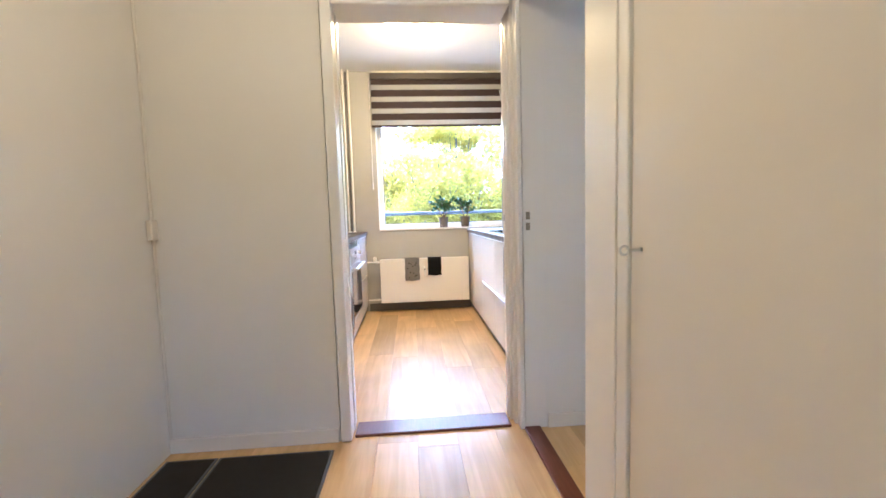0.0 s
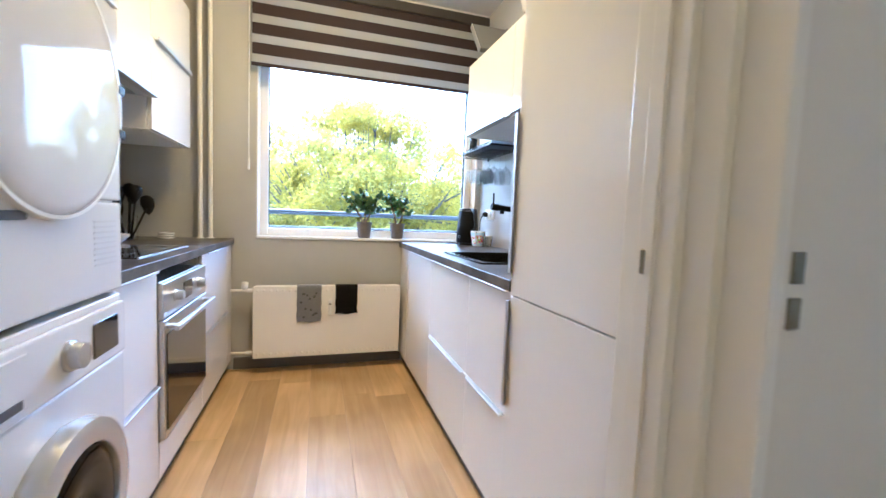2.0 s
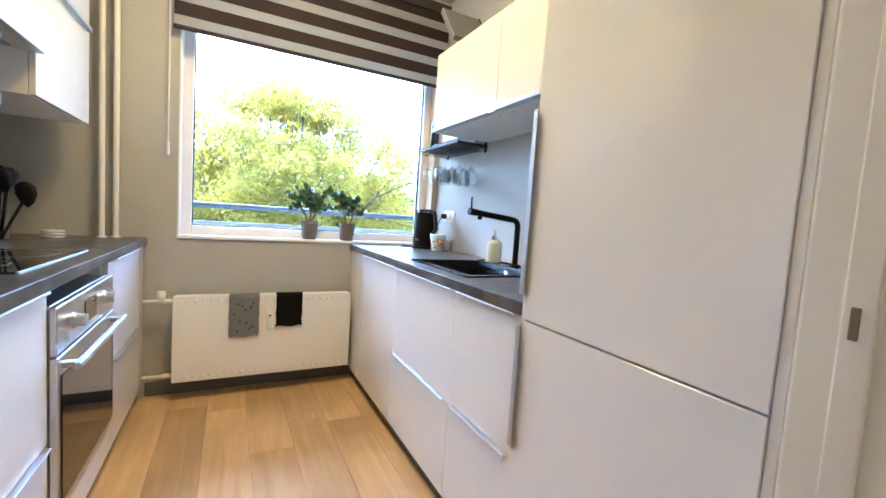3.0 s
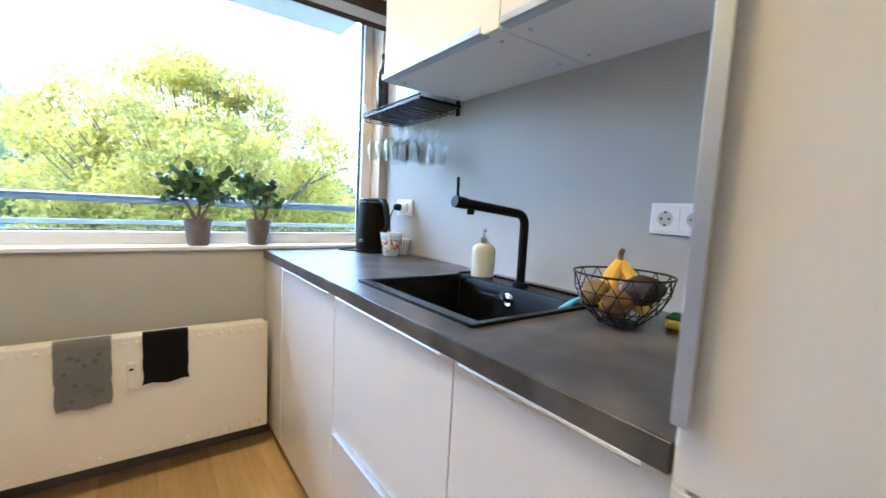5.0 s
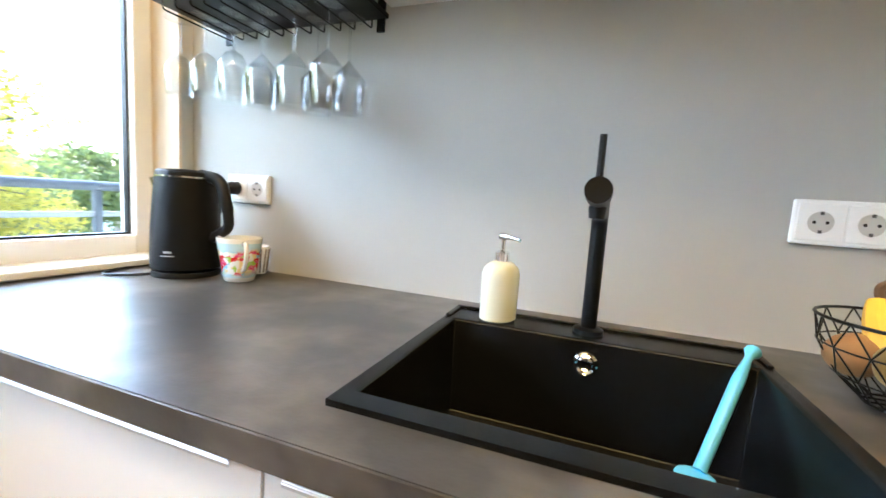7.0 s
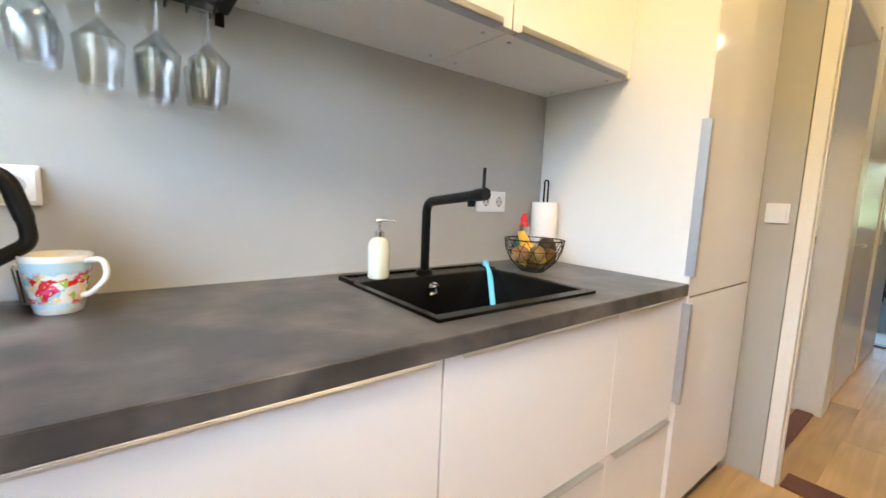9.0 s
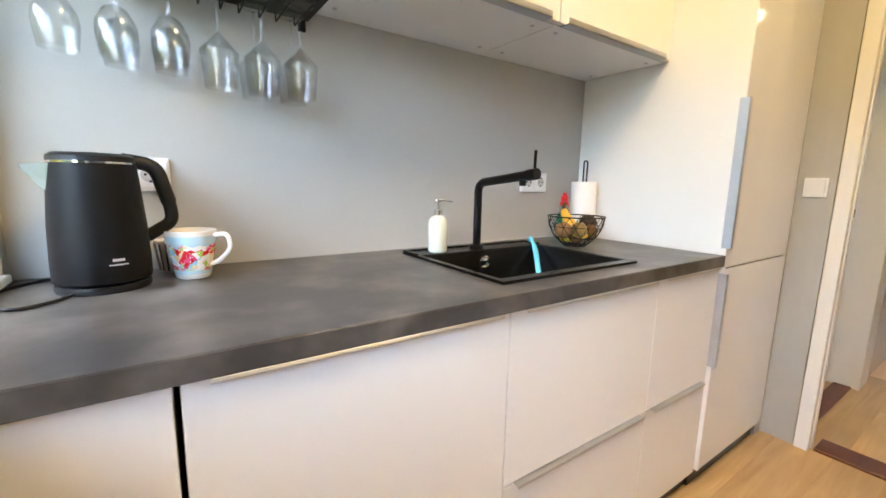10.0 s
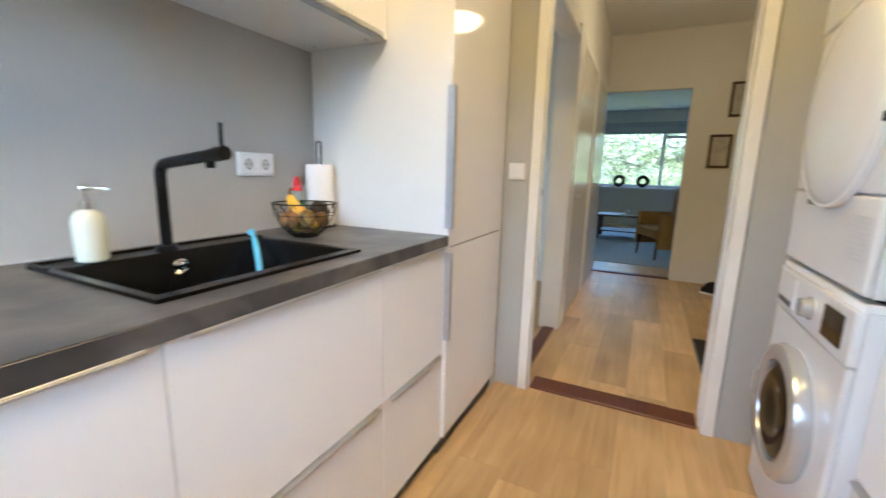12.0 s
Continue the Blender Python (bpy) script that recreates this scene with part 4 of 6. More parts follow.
# dish brush hanging over the basin edge
br = thing("dish_brush", (0.480, 0.452, TOP + 0.008), "light blue plastic dish brush leaning into the sink", "dish brush")
BLUE = mat("light_blue_plastic", (0.17, 0.55, 0.78), 0.3, vary=0.03)
pts = bend([(0.008, -0.004, 0.016), (-0.014, 0.008, 0.010), (-0.046, 0.026, -0.012), (-0.134, 0.084, -0.128)], 0.030, 3)
part("handle", tube(pts, [0.0125, 0.0075, 0.0060, 0.0060, 0.0068, 0.0078, 0.0088, 0.0095, 0.0095, 0.0090][:len(pts)], 10), BLUE, br, "", True)
part("head", lathe([(0.0, 0.0), (0.024, 0.003), (0.026, 0.012), (0.0, 0.018)], 18, centre=(-0.144, 0.091, -0.145)), BLUE, br, "", True)

# ---------------------------------------------------------------- sockets and switches
def socket_plate(at, n, wall_turn, label, plug=False):
    """Square white plate with n round sockets side by side; local x points out of the wall."""
    ob = thing("wall_socket", at, label, "wall socket", "wall sockets", wall_turn)
    w = 0.081 + 0.071 * (n - 1)
    part("plate", bx(0, 0.011, -w / 2, w / 2, -0.0405, 0.0405, bevel=0.005, seg=3), WHITE_PLASTIC, ob)
    for i in range(n):
        c = (i - (n - 1) / 2) * 0.071
        part("insert", bx(0.010, 0.0135, c - 0.0345, c + 0.0345, -0.033, 0.033, bevel=0.0015), WHITE_PLASTIC, ob)
        s = part("socket", lathe([(0.0195, 0.0145), (0.0215, 0.0145), (0.0215, 0.0130), (0.0195, 0.0130)], 28, centre=(0, c, 0), axis="x", closed=True), WHITE_PLASTIC, ob, "", True)
        part("well", lathe([(0.0193, 0.0128), (0.0193, 0.0137), (0.0, 0.0137)], 24, centre=(0, c, 0), axis="x"), mat("socket_well", (0.52, 0.51, 0.48), 0.4, vary=0), s)
        for dy in (-0.0095, 0.0095):
            part("pin_hole", lathe([(0.003, 0.0139), (0.003, 0.0143), (0.0, 0.0143)], 10, centre=(0, c + dy, 0), axis="x"), BLACK_PLASTIC, s)
        for dz in (-0.0165, 0.0165):
            part("earth_clip", bx(0.0139, 0.0158, c - 0.0025, c + 0.0025, dz - 0.003, dz + 0.003), mat("dark_clip", (0.10, 0.10, 0.10), 0.4, 0.6, vary=0), s)
    return ob


socket_plate((XR, 0.298, 1.150), 2, 180, "white double wall socket above the sink worktop")
so1 = socket_plate((XR, 1.652, 1.143), 2, 180, "white double wall socket behind the kettle")
pg = thing("kettle_cable", (XR - 0.014, 1.69, 1.143), "black kettle plug and cable hanging to the worktop", "cable")
part("plug", lathe([(0.018, 0.0), (0.018, 0.022), (0.012, 0.032), (0.006, 0.036), (0.0, 0.036)], 20, centre=(0, 0, 0), axis="x"), BLACK_PLASTIC, pg, "black round plug", True)
pg.children[0].matrix_basis = pose(0, 0, 0, 0, 0, 180)
cable = [(-0.03, 0, 0), (-0.05, 0.01, -0.05), (-0.045, 0.015, -0.15), (-0.035, 0.04, -0.222), (-0.03, 0.12, -0.229), (-0.08, 0.17, -0.229), (-0.16, 0.185, -0.229),
         (-0.25, 0.165, -0.229), (-0.285, 0.12, -0.229), (-0.24, 0.07, -0.229), (-0.19, 0.05, -0.228)]
part("cord", tube(bend(cable, 0.03, 5), 0.0032, 8), BLACK_PLASTIC, pg, "black cord", True)


def rocker_switch(at, turn, label):
    ob = thing("light_switch", at, label, "light switch", "light switches", turn)
    part("plate", bx(0, 0.010, -0.0405, 0.0405, -0.0405, 0.0405, bevel=0.004, seg=2), WHITE_PLASTIC, ob)
    r = part("rocker", bx(0.009, 0.015, -0.031, 0.031, -0.031, 0.031, bevel=0.0025, seg=2), WHITE_PLASTIC, ob)
    r.matrix_basis = pose(0, 0, 0, 0, 2.5, 0)
    return ob


rocker_switch((-0.045, YD, 1.152), 90, "white rocker switch on the grey wall by the doorway")
rocker_switch((0.300, YH, 1.172), -90, "white rocker switch on the cream wall in the bedroom passage")

# ---------------------------------------------------------------- things on the right worktop
kt = thing("kettle", (0.478, 1.706, TOP), "matt black electric kettle with a steel spout on the worktop", "kettle", turn=0)
MATT_BLACK_PAINT = mat("matt_black_kettle_paint", (0.006, 0.006, 0.0065), 0.42, spec=0.20, vary=0.08, scale=60, bump=0.12, bump_scale=700)
part("base", lathe([(0.078, 0.0), (0.080, 0.006), (0.078, 0.014), (0.0, 0.014)], 40), BLACK_PLASTIC, kt, "black power base", True)
part("body", lathe([(0.072, 0.015), (0.0815, 0.022), (0.0815, 0.06), (0.079, 0.13), (0.073, 0.21), (0.0695, 0.250), (0.0, 0.250)], 48), MATT_BLACK_PAINT, kt, "", True)
part("steel_band", lathe([(0.0700, 0.250), (0.0700, 0.254), (0.0, 0.254)], 48), CHROME, kt, "thin chrome band", True)
part("lid", lathe([(0.0695, 0.254), (0.0685, 0.264), (0.060, 0.270), (0.0, 0.273)], 40), BLACK_PLASTIC, kt, "black lid", True)
b = bmesh.new()
sd = Vector((-0.15, 0.99, 0)).normalized()
sx = Vector((sd.y, -sd.x, 0))
ring = []
for d, w, z in ((0.060, 0.030, 0.249), (0.066, 0.018, 0.190), (0.102, 0.011, 0.247), (0.102, 0.009, 0.238)):
    ring.append([b.verts.new(sd * d + sx * w * k + Vector((0, 0, z))) for k in (-1, 1)])
for q in ((ring[0][0], ring[1][0], ring[3][0], ring[2][0]), (ring[0][1], ring[2][1], ring[3][1], ring[1][1]), (ring[1][0], ring[1][1], ring[3][1], ring[3][0]), (ring[2][0], ring[3][0], ring[3][1], ring[2][1])):
    b.faces.new(q)
bmesh.ops.solidify(b, geom=b.faces[:], thickness=0.0012)
part("spout", b, mat("bright_brushed_steel", (0.66, 0.66, 0.67), 0.24, 1.0, vary=0.05, scale=60), kt, "brushed steel pouring spout")
hd2 = Vector((0.15, -0.99, 0))
P = lambda r, z: hd2 * r + Vector((0, 0, z))
path = bend([P(0.045, 0.260), P(0.102, 0.252), P(0.124, 0.165), P(0.126, 0.130), P(0.076, 0.100)], 0.026, 6)
n = len(path)
part("handle", tube(path, [0.015 if i < n * 0.4 else 0.013 for i in range(n)], 12), BLACK_PLASTIC, kt, "", True)
# unreadable maker's mark as plain bars
SILVER_PRINT = mat("silver_print", (0.55, 0.55, 0.56), 0.4, vary=0)
for z, w in ((0.064, 0.020), (0.056, 0.032)):
    b = bmesh.new()
    for i in range(8):
        a0, a1 = (-2.75 + (w / 0.0815) * (k / 8 - 0.5) for k in (i, i + 0.8))
        vs = [b.verts.new((0.0823 * math.cos(a), 0.0823 * math.sin(a), zz)) for a, zz in ((a0, z), (a1, z), (a1, z + (0.005 if w < 0.03 else 0.0025)), (a0, z + (0.005 if w < 0.03 else 0.0025)))]
        b.faces.new(vs)
    part("mark", b, SILVER_PRINT, kt)

# colourful mug
WHITE_CERAMIC = mat("white_glazed_ceramic", (0.82, 0.80, 0.75), 0.12, vary=0.01, coat=0.4)


def paint_material():
    """Hand-painted decoration: irregular patches of red, blue, green and yellow on white glaze."""
    m = mat("painted_ceramic", (0.82, 0.8, 0.75), 0.14, vary=0.0, coat=0.4)
    n, l = m.node_tree.nodes, m.node_tree.links
    bs = n["Principled BSDF"]
    co = n.new("ShaderNodeTexCoord")
    nz = n.new("ShaderNodeTexNoise")
    nz.inputs["Scale"].default_value, nz.inputs["Detail"].default_value = 30.0, 2.0
    l.new(co.outputs["Object"], nz.inputs["Vector"])
    mx = n.new("ShaderNodeVectorMath")
    mx.operation = "MULTIPLY_ADD"
    l.new(nz.outputs["Color"], mx.inputs[0])
    mx.inputs[1].default_value = (0.03, 0.03, 0.03)
    l.new(co.outputs["Object"], mx.inputs[2])
    vo = n.new("ShaderNodeTexVoronoi")
    vo.inputs["Scale"].default_value = 85.0
    l.new(mx.outputs["Vector"], vo.inputs["Vector"])
    se = n.new("ShaderNodeSeparateColor")
    l.new(vo.outputs["Color"], se.inputs["Color"])
    rp = n.new("ShaderNodeValToRGB")
    rp.color_ramp.interpolation = "CONSTANT"
    cols = ((0.0, (0.82, 0.8, 0.75)), (0.24, (0.66, 0.02, 0.03)), (0.50, (0.40, 0.58, 0.08)), (0.64, (0.80, 0.62, 0.30)), (0.76, (0.72, 0.08, 0.20)), (0.88, (0.30, 0.58, 0.78)))
    rp.color_ramp.elements[0].color = (*cols[0][1], 1)
    rp.color_ramp.elements[1].position, rp.color_ramp.elements[1].color = cols[1][0], (*cols[1][1], 1)
    for p, c in cols[2:]:
        rp.color_ramp.elements.new(p).color = (*c, 1)
    l.new(se.outputs["Red"], rp.inputs["Fac"])
    # white dots on the figures
    dots = n.new("ShaderNodeTexVoronoi")
    dots.inputs["Scale"].default_value = 190.0
    l.new(co.outputs["Object"], dots.inputs["Vector"])
    cut = n.new("ShaderNodeMath")
    cut.operation = "LESS_THAN"
    cut.inputs[1].default_value = 0.26
    l.new(dots.outputs["Distance"], cut.inputs[0])
    spot = n.new("ShaderNodeMix")
    spot.data_type = "RGBA"
    spot.inputs["B"].default_value = (0.82, 0.8, 0.75, 1)
    l.new(cut.outputs["Value"], spot.inputs["Factor"])
    l.new(rp.outputs["Color"], spot.inputs["A"])
    # pale blue painted sky above the figures, white foot below
    sep = n.new("ShaderNodeSeparateXYZ")
    l.new(mx.outputs["Vector"], sep.inputs["Vector"])
    bands = n.new("ShaderNodeValToRGB")
    bands.color_ramp.elements[0].position, bands.color_ramp.elements[0].color = 0.030, (1, 1, 1, 1)
    bands.color_ramp.elements[1].position, bands.color_ramp.elements[1].color = 0.045, (0, 0, 0, 1)
    bands.color_ramp.elements.new(0.092).color = (0, 0, 0, 1)
    bands.color_ramp.elements.new(0.100).color = (1, 1, 1, 1)
    l.new(sep.outputs["Z"], bands.inputs["Fac"])
    sky_mix = n.new("ShaderNodeMix")
    sky_mix.data_type = "RGBA"
    sky_mix.inputs["B"].default_value = (0.52, 0.70, 0.78, 1)
    l.new(bands.outputs["Color"], sky_mix.inputs["Factor"])
    l.new(spot.outputs["Result"], sky_mix.inputs["A"])
    l.new(sky_mix.outputs["Result"], bs.inputs["Base Color"])
    return m


def mug(at, r0, r1, h, material, label, turn, group=""):
    ob = thing("mug", at, label, "mug", "mugs by the kettle", turn)
    part("cup", lathe([(0.0, 0.006), (r0 - 0.004, 0.006), (r1 - 0.0035, h - 0.002), (r1 - 0.002, h), (r1, h - 0.001), (r1 - 0.0005, h - 0.006), (r0 + 0.001, 0.004), (r0 - 0.003, 0.0), (0.0, 0.0)], 40), WHITE_CERAMIC, ob, "", True)
    k = lambda z: r0 + (r1 - r0) * z / h
    part("decoration", lathe([(k(0.012) + 0.0008, 0.012), (k(h * 0.5) + 0.0009, h * 0.5), (k(h - 0.012) + 0.0009, h - 0.012), (k(h - 0.012) - 0.001, h - 0.012), (k(h * 0.5) - 0.001, h * 0.5), (k(0.012) - 0.001, 0.012)], 40, closed=True), material, ob, "coloured painted decoration", True)
    pts = bend([(r1 - 0.004, 0, h - 0.012), (r1 + 0.030, 0, h - 0.006), (r1 + 0.036, 0, h * 0.62), (r1 + 0.006, 0, h * 0.34), (k(h * 0.28) - 0.002, 0, h * 0.28)], 0.022, 6)
    part("handle", tube(pts, 0.0055, 10), WHITE_CERAMIC, ob, "", True)
    return ob


mug((0.500, 1.548, TOP), 0.036, 0.054, 0.110, paint_material(), "white mug with a bright red, blue and green painted scene", -124)
cup2 = thing("cup", (0.590, 1.585, TOP), "small white cup with grey vertical stripes behind the mug", "cup")
part("cup", lathe([(0.0, 0.005), (0.024, 0.005), (0.034, 0.076), (0.036, 0.078), (0.037, 0.075), (0.027, 0.002), (0.0, 0.0)], 32), WHITE_CERAMIC, cup2, "", True)
for i in range(16):
    a = 2 * math.pi * i / 16
    b = tube([(0.0277 * math.cos(a), 0.0277 * math.sin(a), 0.006), (0.0368 * math.cos(a), 0.0368 * math.sin(a), 0.072)], 0.0022, 5)
    part("stripe", b, mat("taupe_glaze", (0.25, 0.20, 0.16), 0.2, vary=0), cup2)

# wire fruit bowl
BC = (0.398, 0.304, TOP)
fb = thing("fruit_bowl", BC, "black wire fruit bowl on the worktop", "bowl")
rb = lambda s: 0.042 + (0.104 - 0.042) * math.sin(s * math.pi / 2) ** 0.85
hb_ = lambda s: 0.004 + 0.110 * s ** 1.15
for s, r in ((0.0, 0.0022), (0.36, 0.0013), (0.70, 0.0013), (1.0, 0.0024)):
    ring = [(rb(s) * math.cos(a), rb(s) * math.sin(a), hb_(s)) for a in (2 * math.pi * i / 44 for i in range(44))]
    part("wire_ring", tube(ring, r, 6, loop=True), BLACK_MATT, fb, "", True)
lv = (0.0, 0.36, 0.70, 1.0)
for k in range(3):
    s0, s1, n = lv[k], lv[k + 1], 14
    b = bmesh.new()
    for i in range(n):
        for da in (0.5, -0.5):
            a0, a1 = 2 * math.pi * (i + 0.5 * (k % 2)) / n, 2 * math.pi * (i + 0.5 * (k % 2) + da) / n
            tube([(rb(s0) * math.cos(a0), rb(s0) * math.sin(a0), hb_(s0)), (rb(s1) * math.cos(a1), rb(s1) * math.sin(a1), hb_(s1))], 0.0012, 5, bm=b)
    part("wire_lattice", b, BLACK_MATT, fb)
b = bmesh.new()
for i in range(5):
    c = -0.036 + i * 0.018
    q = math.sqrt(max(0, 0.042 ** 2 - c * c))
    tube([(c, -q, 0.005), (c, q, 0.005)], 0.0018, 5, bm=b)
part("base_wires", b, BLACK_MATT, fb)


def fruit(name, at, size, material, label, turn=(0, 0, 0), squash=None):
    b = bmesh.new()
    bmesh.ops.create_icosphere(b, subdivisions=4, radius=1.0)
    for v in b.verts:
        k = 1 + 0.04 * noise.noise(v.co * 1.7 + Vector(at) * 9)
        if squash:
            k *= 1 - squash * max(0, v.co.z) * 0.8
        v.co = Vector((v.co.x * size[0] * k, v.co.y * size[1] * k, v.co.z * size[2]))
    ob = tagged(link(name, b, material, True), label, "fruit", "fruit in the wire bowl")
    ob.matrix_basis = pose(BC[0] + at[0], BC[1] + at[1], BC[2] + at[2], *turn)
    return ob


AVOCADO = mat("ripe_avocado_skin", (0.030, 0.020, 0.017), 0.5, vary=0.4, scale=40, bump=0.6, bump_scale=220)
PEAR = mat("russet_pear_skin", (0.24, 0.155, 0.045), 0.42, vary=0.3, scale=22, bump=0.1, stain=0.25, stain_scale=14)
KIWI = mat("brown_kiwi_skin", (0.16, 0.09, 0.035), 0.8, vary=0.25, scale=60, bump=0.5, bump_scale=300)
ORANGE = mat("dull_orange_peel", (0.27, 0.14, 0.05), 0.45, vary=0.15, scale=30, bump=0.3, bump_scale=400)
fruit("avocado", (-0.012, -0.056, 0.088), (0.033, 0.033, 0.044), AVOCADO, "dark ripe avocado lying in the bowl", (78, 10, 25), 0.35)
fruit("pear", (-0.044, 0.036, 0.070), (0.028, 0.028, 0.036), PEAR, "brownish yellow pear in the bowl", (70, 0, 60), 0.3)
fruit("pear", (0.008, 0.055, 0.064), (0.030, 0.030, 0.037), ORANGE, "orange-brown pear in the bowl", (80, 0, -30), 0.3)
fruit("kiwi", (-0.050, -0.022, 0.060), (0.026, 0.026, 0.031), KIWI, "brown kiwi fruit in the bowl", (80, 0, 20))
fruit("kiwi", (-0.008, 0.002, 0.038), (0.026, 0.026, 0.031), KIWI, "brown kiwi fruit in the bowl", (70, 0, 100))
fruit("kiwi", (0.046, -0.018, 0.053), (0.026, 0.026, 0.031), KIWI, "brown kiwi fruit in the bowl", (85, 0, 60))
BANANA = mat("yellow_banana_peel", (0.72, 0.42, 0.03), 0.42, vary=0.1, scale=18, stain=0.12, stain_scale=30)
BANANA_TIP = mat("brown_banana_stalk", (0.12, 0.07, 0.03), 0.7)
bunch = thing("banana_bunch", (BC[0] + 0.036, BC[1] + 0.030, BC[2] + 0.146), "small bunch of ripe yellow bananas in the wire bowl", "fruit", "fruit in the wire bowl")
part("stalk", tube(bend([(-0.004, -0.006, 0.016), (0.001, 0.0, 0.010), (0, 0, 0.000), (-0.004, -0.004, -0.014)], 0.006, 3), 0.0062, 8), BANANA_TIP, bunch, "brown stalk", True)
for k, (ax, ay) in enumerate(((-0.98, -0.30), (-0.45, -0.95))):
    pts, rad = [], []
    for i in range(15):
        s = i / 14
        o = 0.098 * s ** 1.5 + 0.012 * math.sin(math.pi * s)
        z = -0.010 - 0.098 * (1 - (1 - s) ** 1.9) + 0.012 * s ** 3
        side = (0.014 if k else -0.014) * min(1, 4 * s) * (1 - s)
        pts.append((ax * o + side, ay * o - side, z))
        rad.append(0.0065 + 0.0150 * math.sin(math.pi * min(1, s * 0.95 + 0.07)) ** 0.65 if i < 14 else 0.004)
    part("banana", tube(pts, rad, 9), BANANA, bunch, "", True)

# washing-up liquid, sponge, kitchen roll
ds = thing("dish_soap_bottle", (0.560, 0.178, TOP), "clear green washing-up liquid bottle with a red cap", "bottle", turn=38)
CLEAR_GREEN = mat("green_liquid_plastic", (0.02, 0.30, 0.14), 0.08, vary=0.0, trans=0.55, ior=1.4)
CLEAR_PLASTIC = mat("clear_plastic", (0.75, 0.85, 0.85), 0.08, vary=0.0, trans=0.8, ior=1.3)
GREEN_LABEL = mat("green_label", (0.01, 0.19, 0.08), 0.3, vary=0.04)
RED_CAP = mat("red_plastic", (0.62, 0.02, 0.03), 0.3, vary=0.02)
CREAM_LABEL = mat("pale_label", (0.70, 0.72, 0.52), 0.35, vary=0.02)


def oval(profile, squash=0.78, seg=36):
    b = lathe(profile, seg)
    for v in b.verts:
        v.co.x *= squash
    return b


part("lower_body", oval([(0.030, 0.0), (0.033, 0.005), (0.034, 0.05), (0.033, 0.106), (0.0, 0.106)]), CLEAR_GREEN, ds, "green liquid", True)
part("upper_body", oval([(0.033, 0.107), (0.030, 0.135), (0.024, 0.152), (0.018, 0.162), (0.0, 0.162)]), CLEAR_PLASTIC, ds, "clear plastic shoulder", True)
part("neck_band", oval([(0.0265, 0.146), (0.0240, 0.154), (0.0195, 0.161), (0.0, 0.1625)], 0.80), RED_CAP, ds, "red band", True)
part("cap", lathe([(0.0145, 0.162), (0.0145, 0.182), (0.010, 0.185), (0.008, 0.198), (0.0, 0.199)], 20), RED_CAP, ds, "red flip cap", True)
lb = part("label", oval([(0.0345, 0.040), (0.0347, 0.07), (0.0340, 0.104), (0.0335, 0.104), (0.034, 0.07), (0.0340, 0.040)], 0.782), GREEN_LABEL, ds, "green label", True)
b = lathe([(0.0, 0.0), (0.020, 0.0), (0.020, 0.0015), (0.0, 0.0018)], 28, axis="x")
part("badge", b, CREAM_LABEL, lb).matrix_basis = Matrix.Translation((-0.0268, 0.0, 0.072)) @ pose(0, 0, 0, 0, 0, 180)
for y0, y1, z0, z1 in ((-0.016, 0.016, -0.005, 0.004), (-0.016, -0.012, 0.004, 0.008), (0.008, 0.011, 0.004, 0.008)):
    part("mark", bx(0, 0.001, y0, y1, z0, z1, bevel=0.0004), RED_CAP, lb, "red mark").matrix_basis = pose(-0.0300, 0.0, 0.070)
part("mark", lathe([(0.0, 0.0), (0.005, 0.0), (0.005, 0.001), (0.0, 0.0012)], 16, axis="x"), GREEN_LABEL, lb, "green dot").matrix_basis = Matrix.Translation((-0.0286, 0.002, 0.083)) @ pose(0, 0, 0, 0, 0, 180)

sg = thing("sponge", (0.500, 0.195, TOP), "yellow washing-up sponge lying beside the bottle", "sponge", turn=10)
part("foam", bx(-0.030, 0.030, -0.045, 0.045, 0.001, 0.022, bevel=0.004), mat("yellow_foam", (0.72, 0.55, 0.08), 0.95, vary=0.1, scale=120, bump=0.8, bump_scale=500), sg, "yellow foam")
part("scourer", bx(-0.030, 0.030, -0.045, 0.045, 0.022, 0.029, bevel=0.002), mat("green_scourer", (0.02, 0.09, 0.05), 0.95, vary=0.3, scale=200, bump=0.9, bump_scale=500), sg, "dark green scouring pad")

kr = thing("kitchen_roll", (0.545, 0.072, TOP), "white kitchen roll on a black metal stand", "kitchen roll")
PAPER = mat("white_tissue_paper", (0.80, 0.79, 0.77), 0.95, vary=0.03, scale=60, bump=0.2, bump_scale=260)
part("stand_base", lathe([(0.062, 0.0), (0.062, 0.005), (0.0, 0.006)], 36), BLACK_MATT, kr, "", True)
part("paper", lathe([(0.020, 0.007), (0.052, 0.007), (0.054, 0.012), (0.054, 0.242), (0.052, 0.246), (0.020, 0.246)], 44, closed=True), PAPER, kr, "", True)
loop = bend([(0, -0.012, 0.006), (0, -0.012, 0.335), (0, 0.012, 0.335), (0, 0.012, 0.006)], 0.0118, 6)
part("stand_loop", tube(loop, 0.0035, 8), BLACK_MATT, kr, "", True)

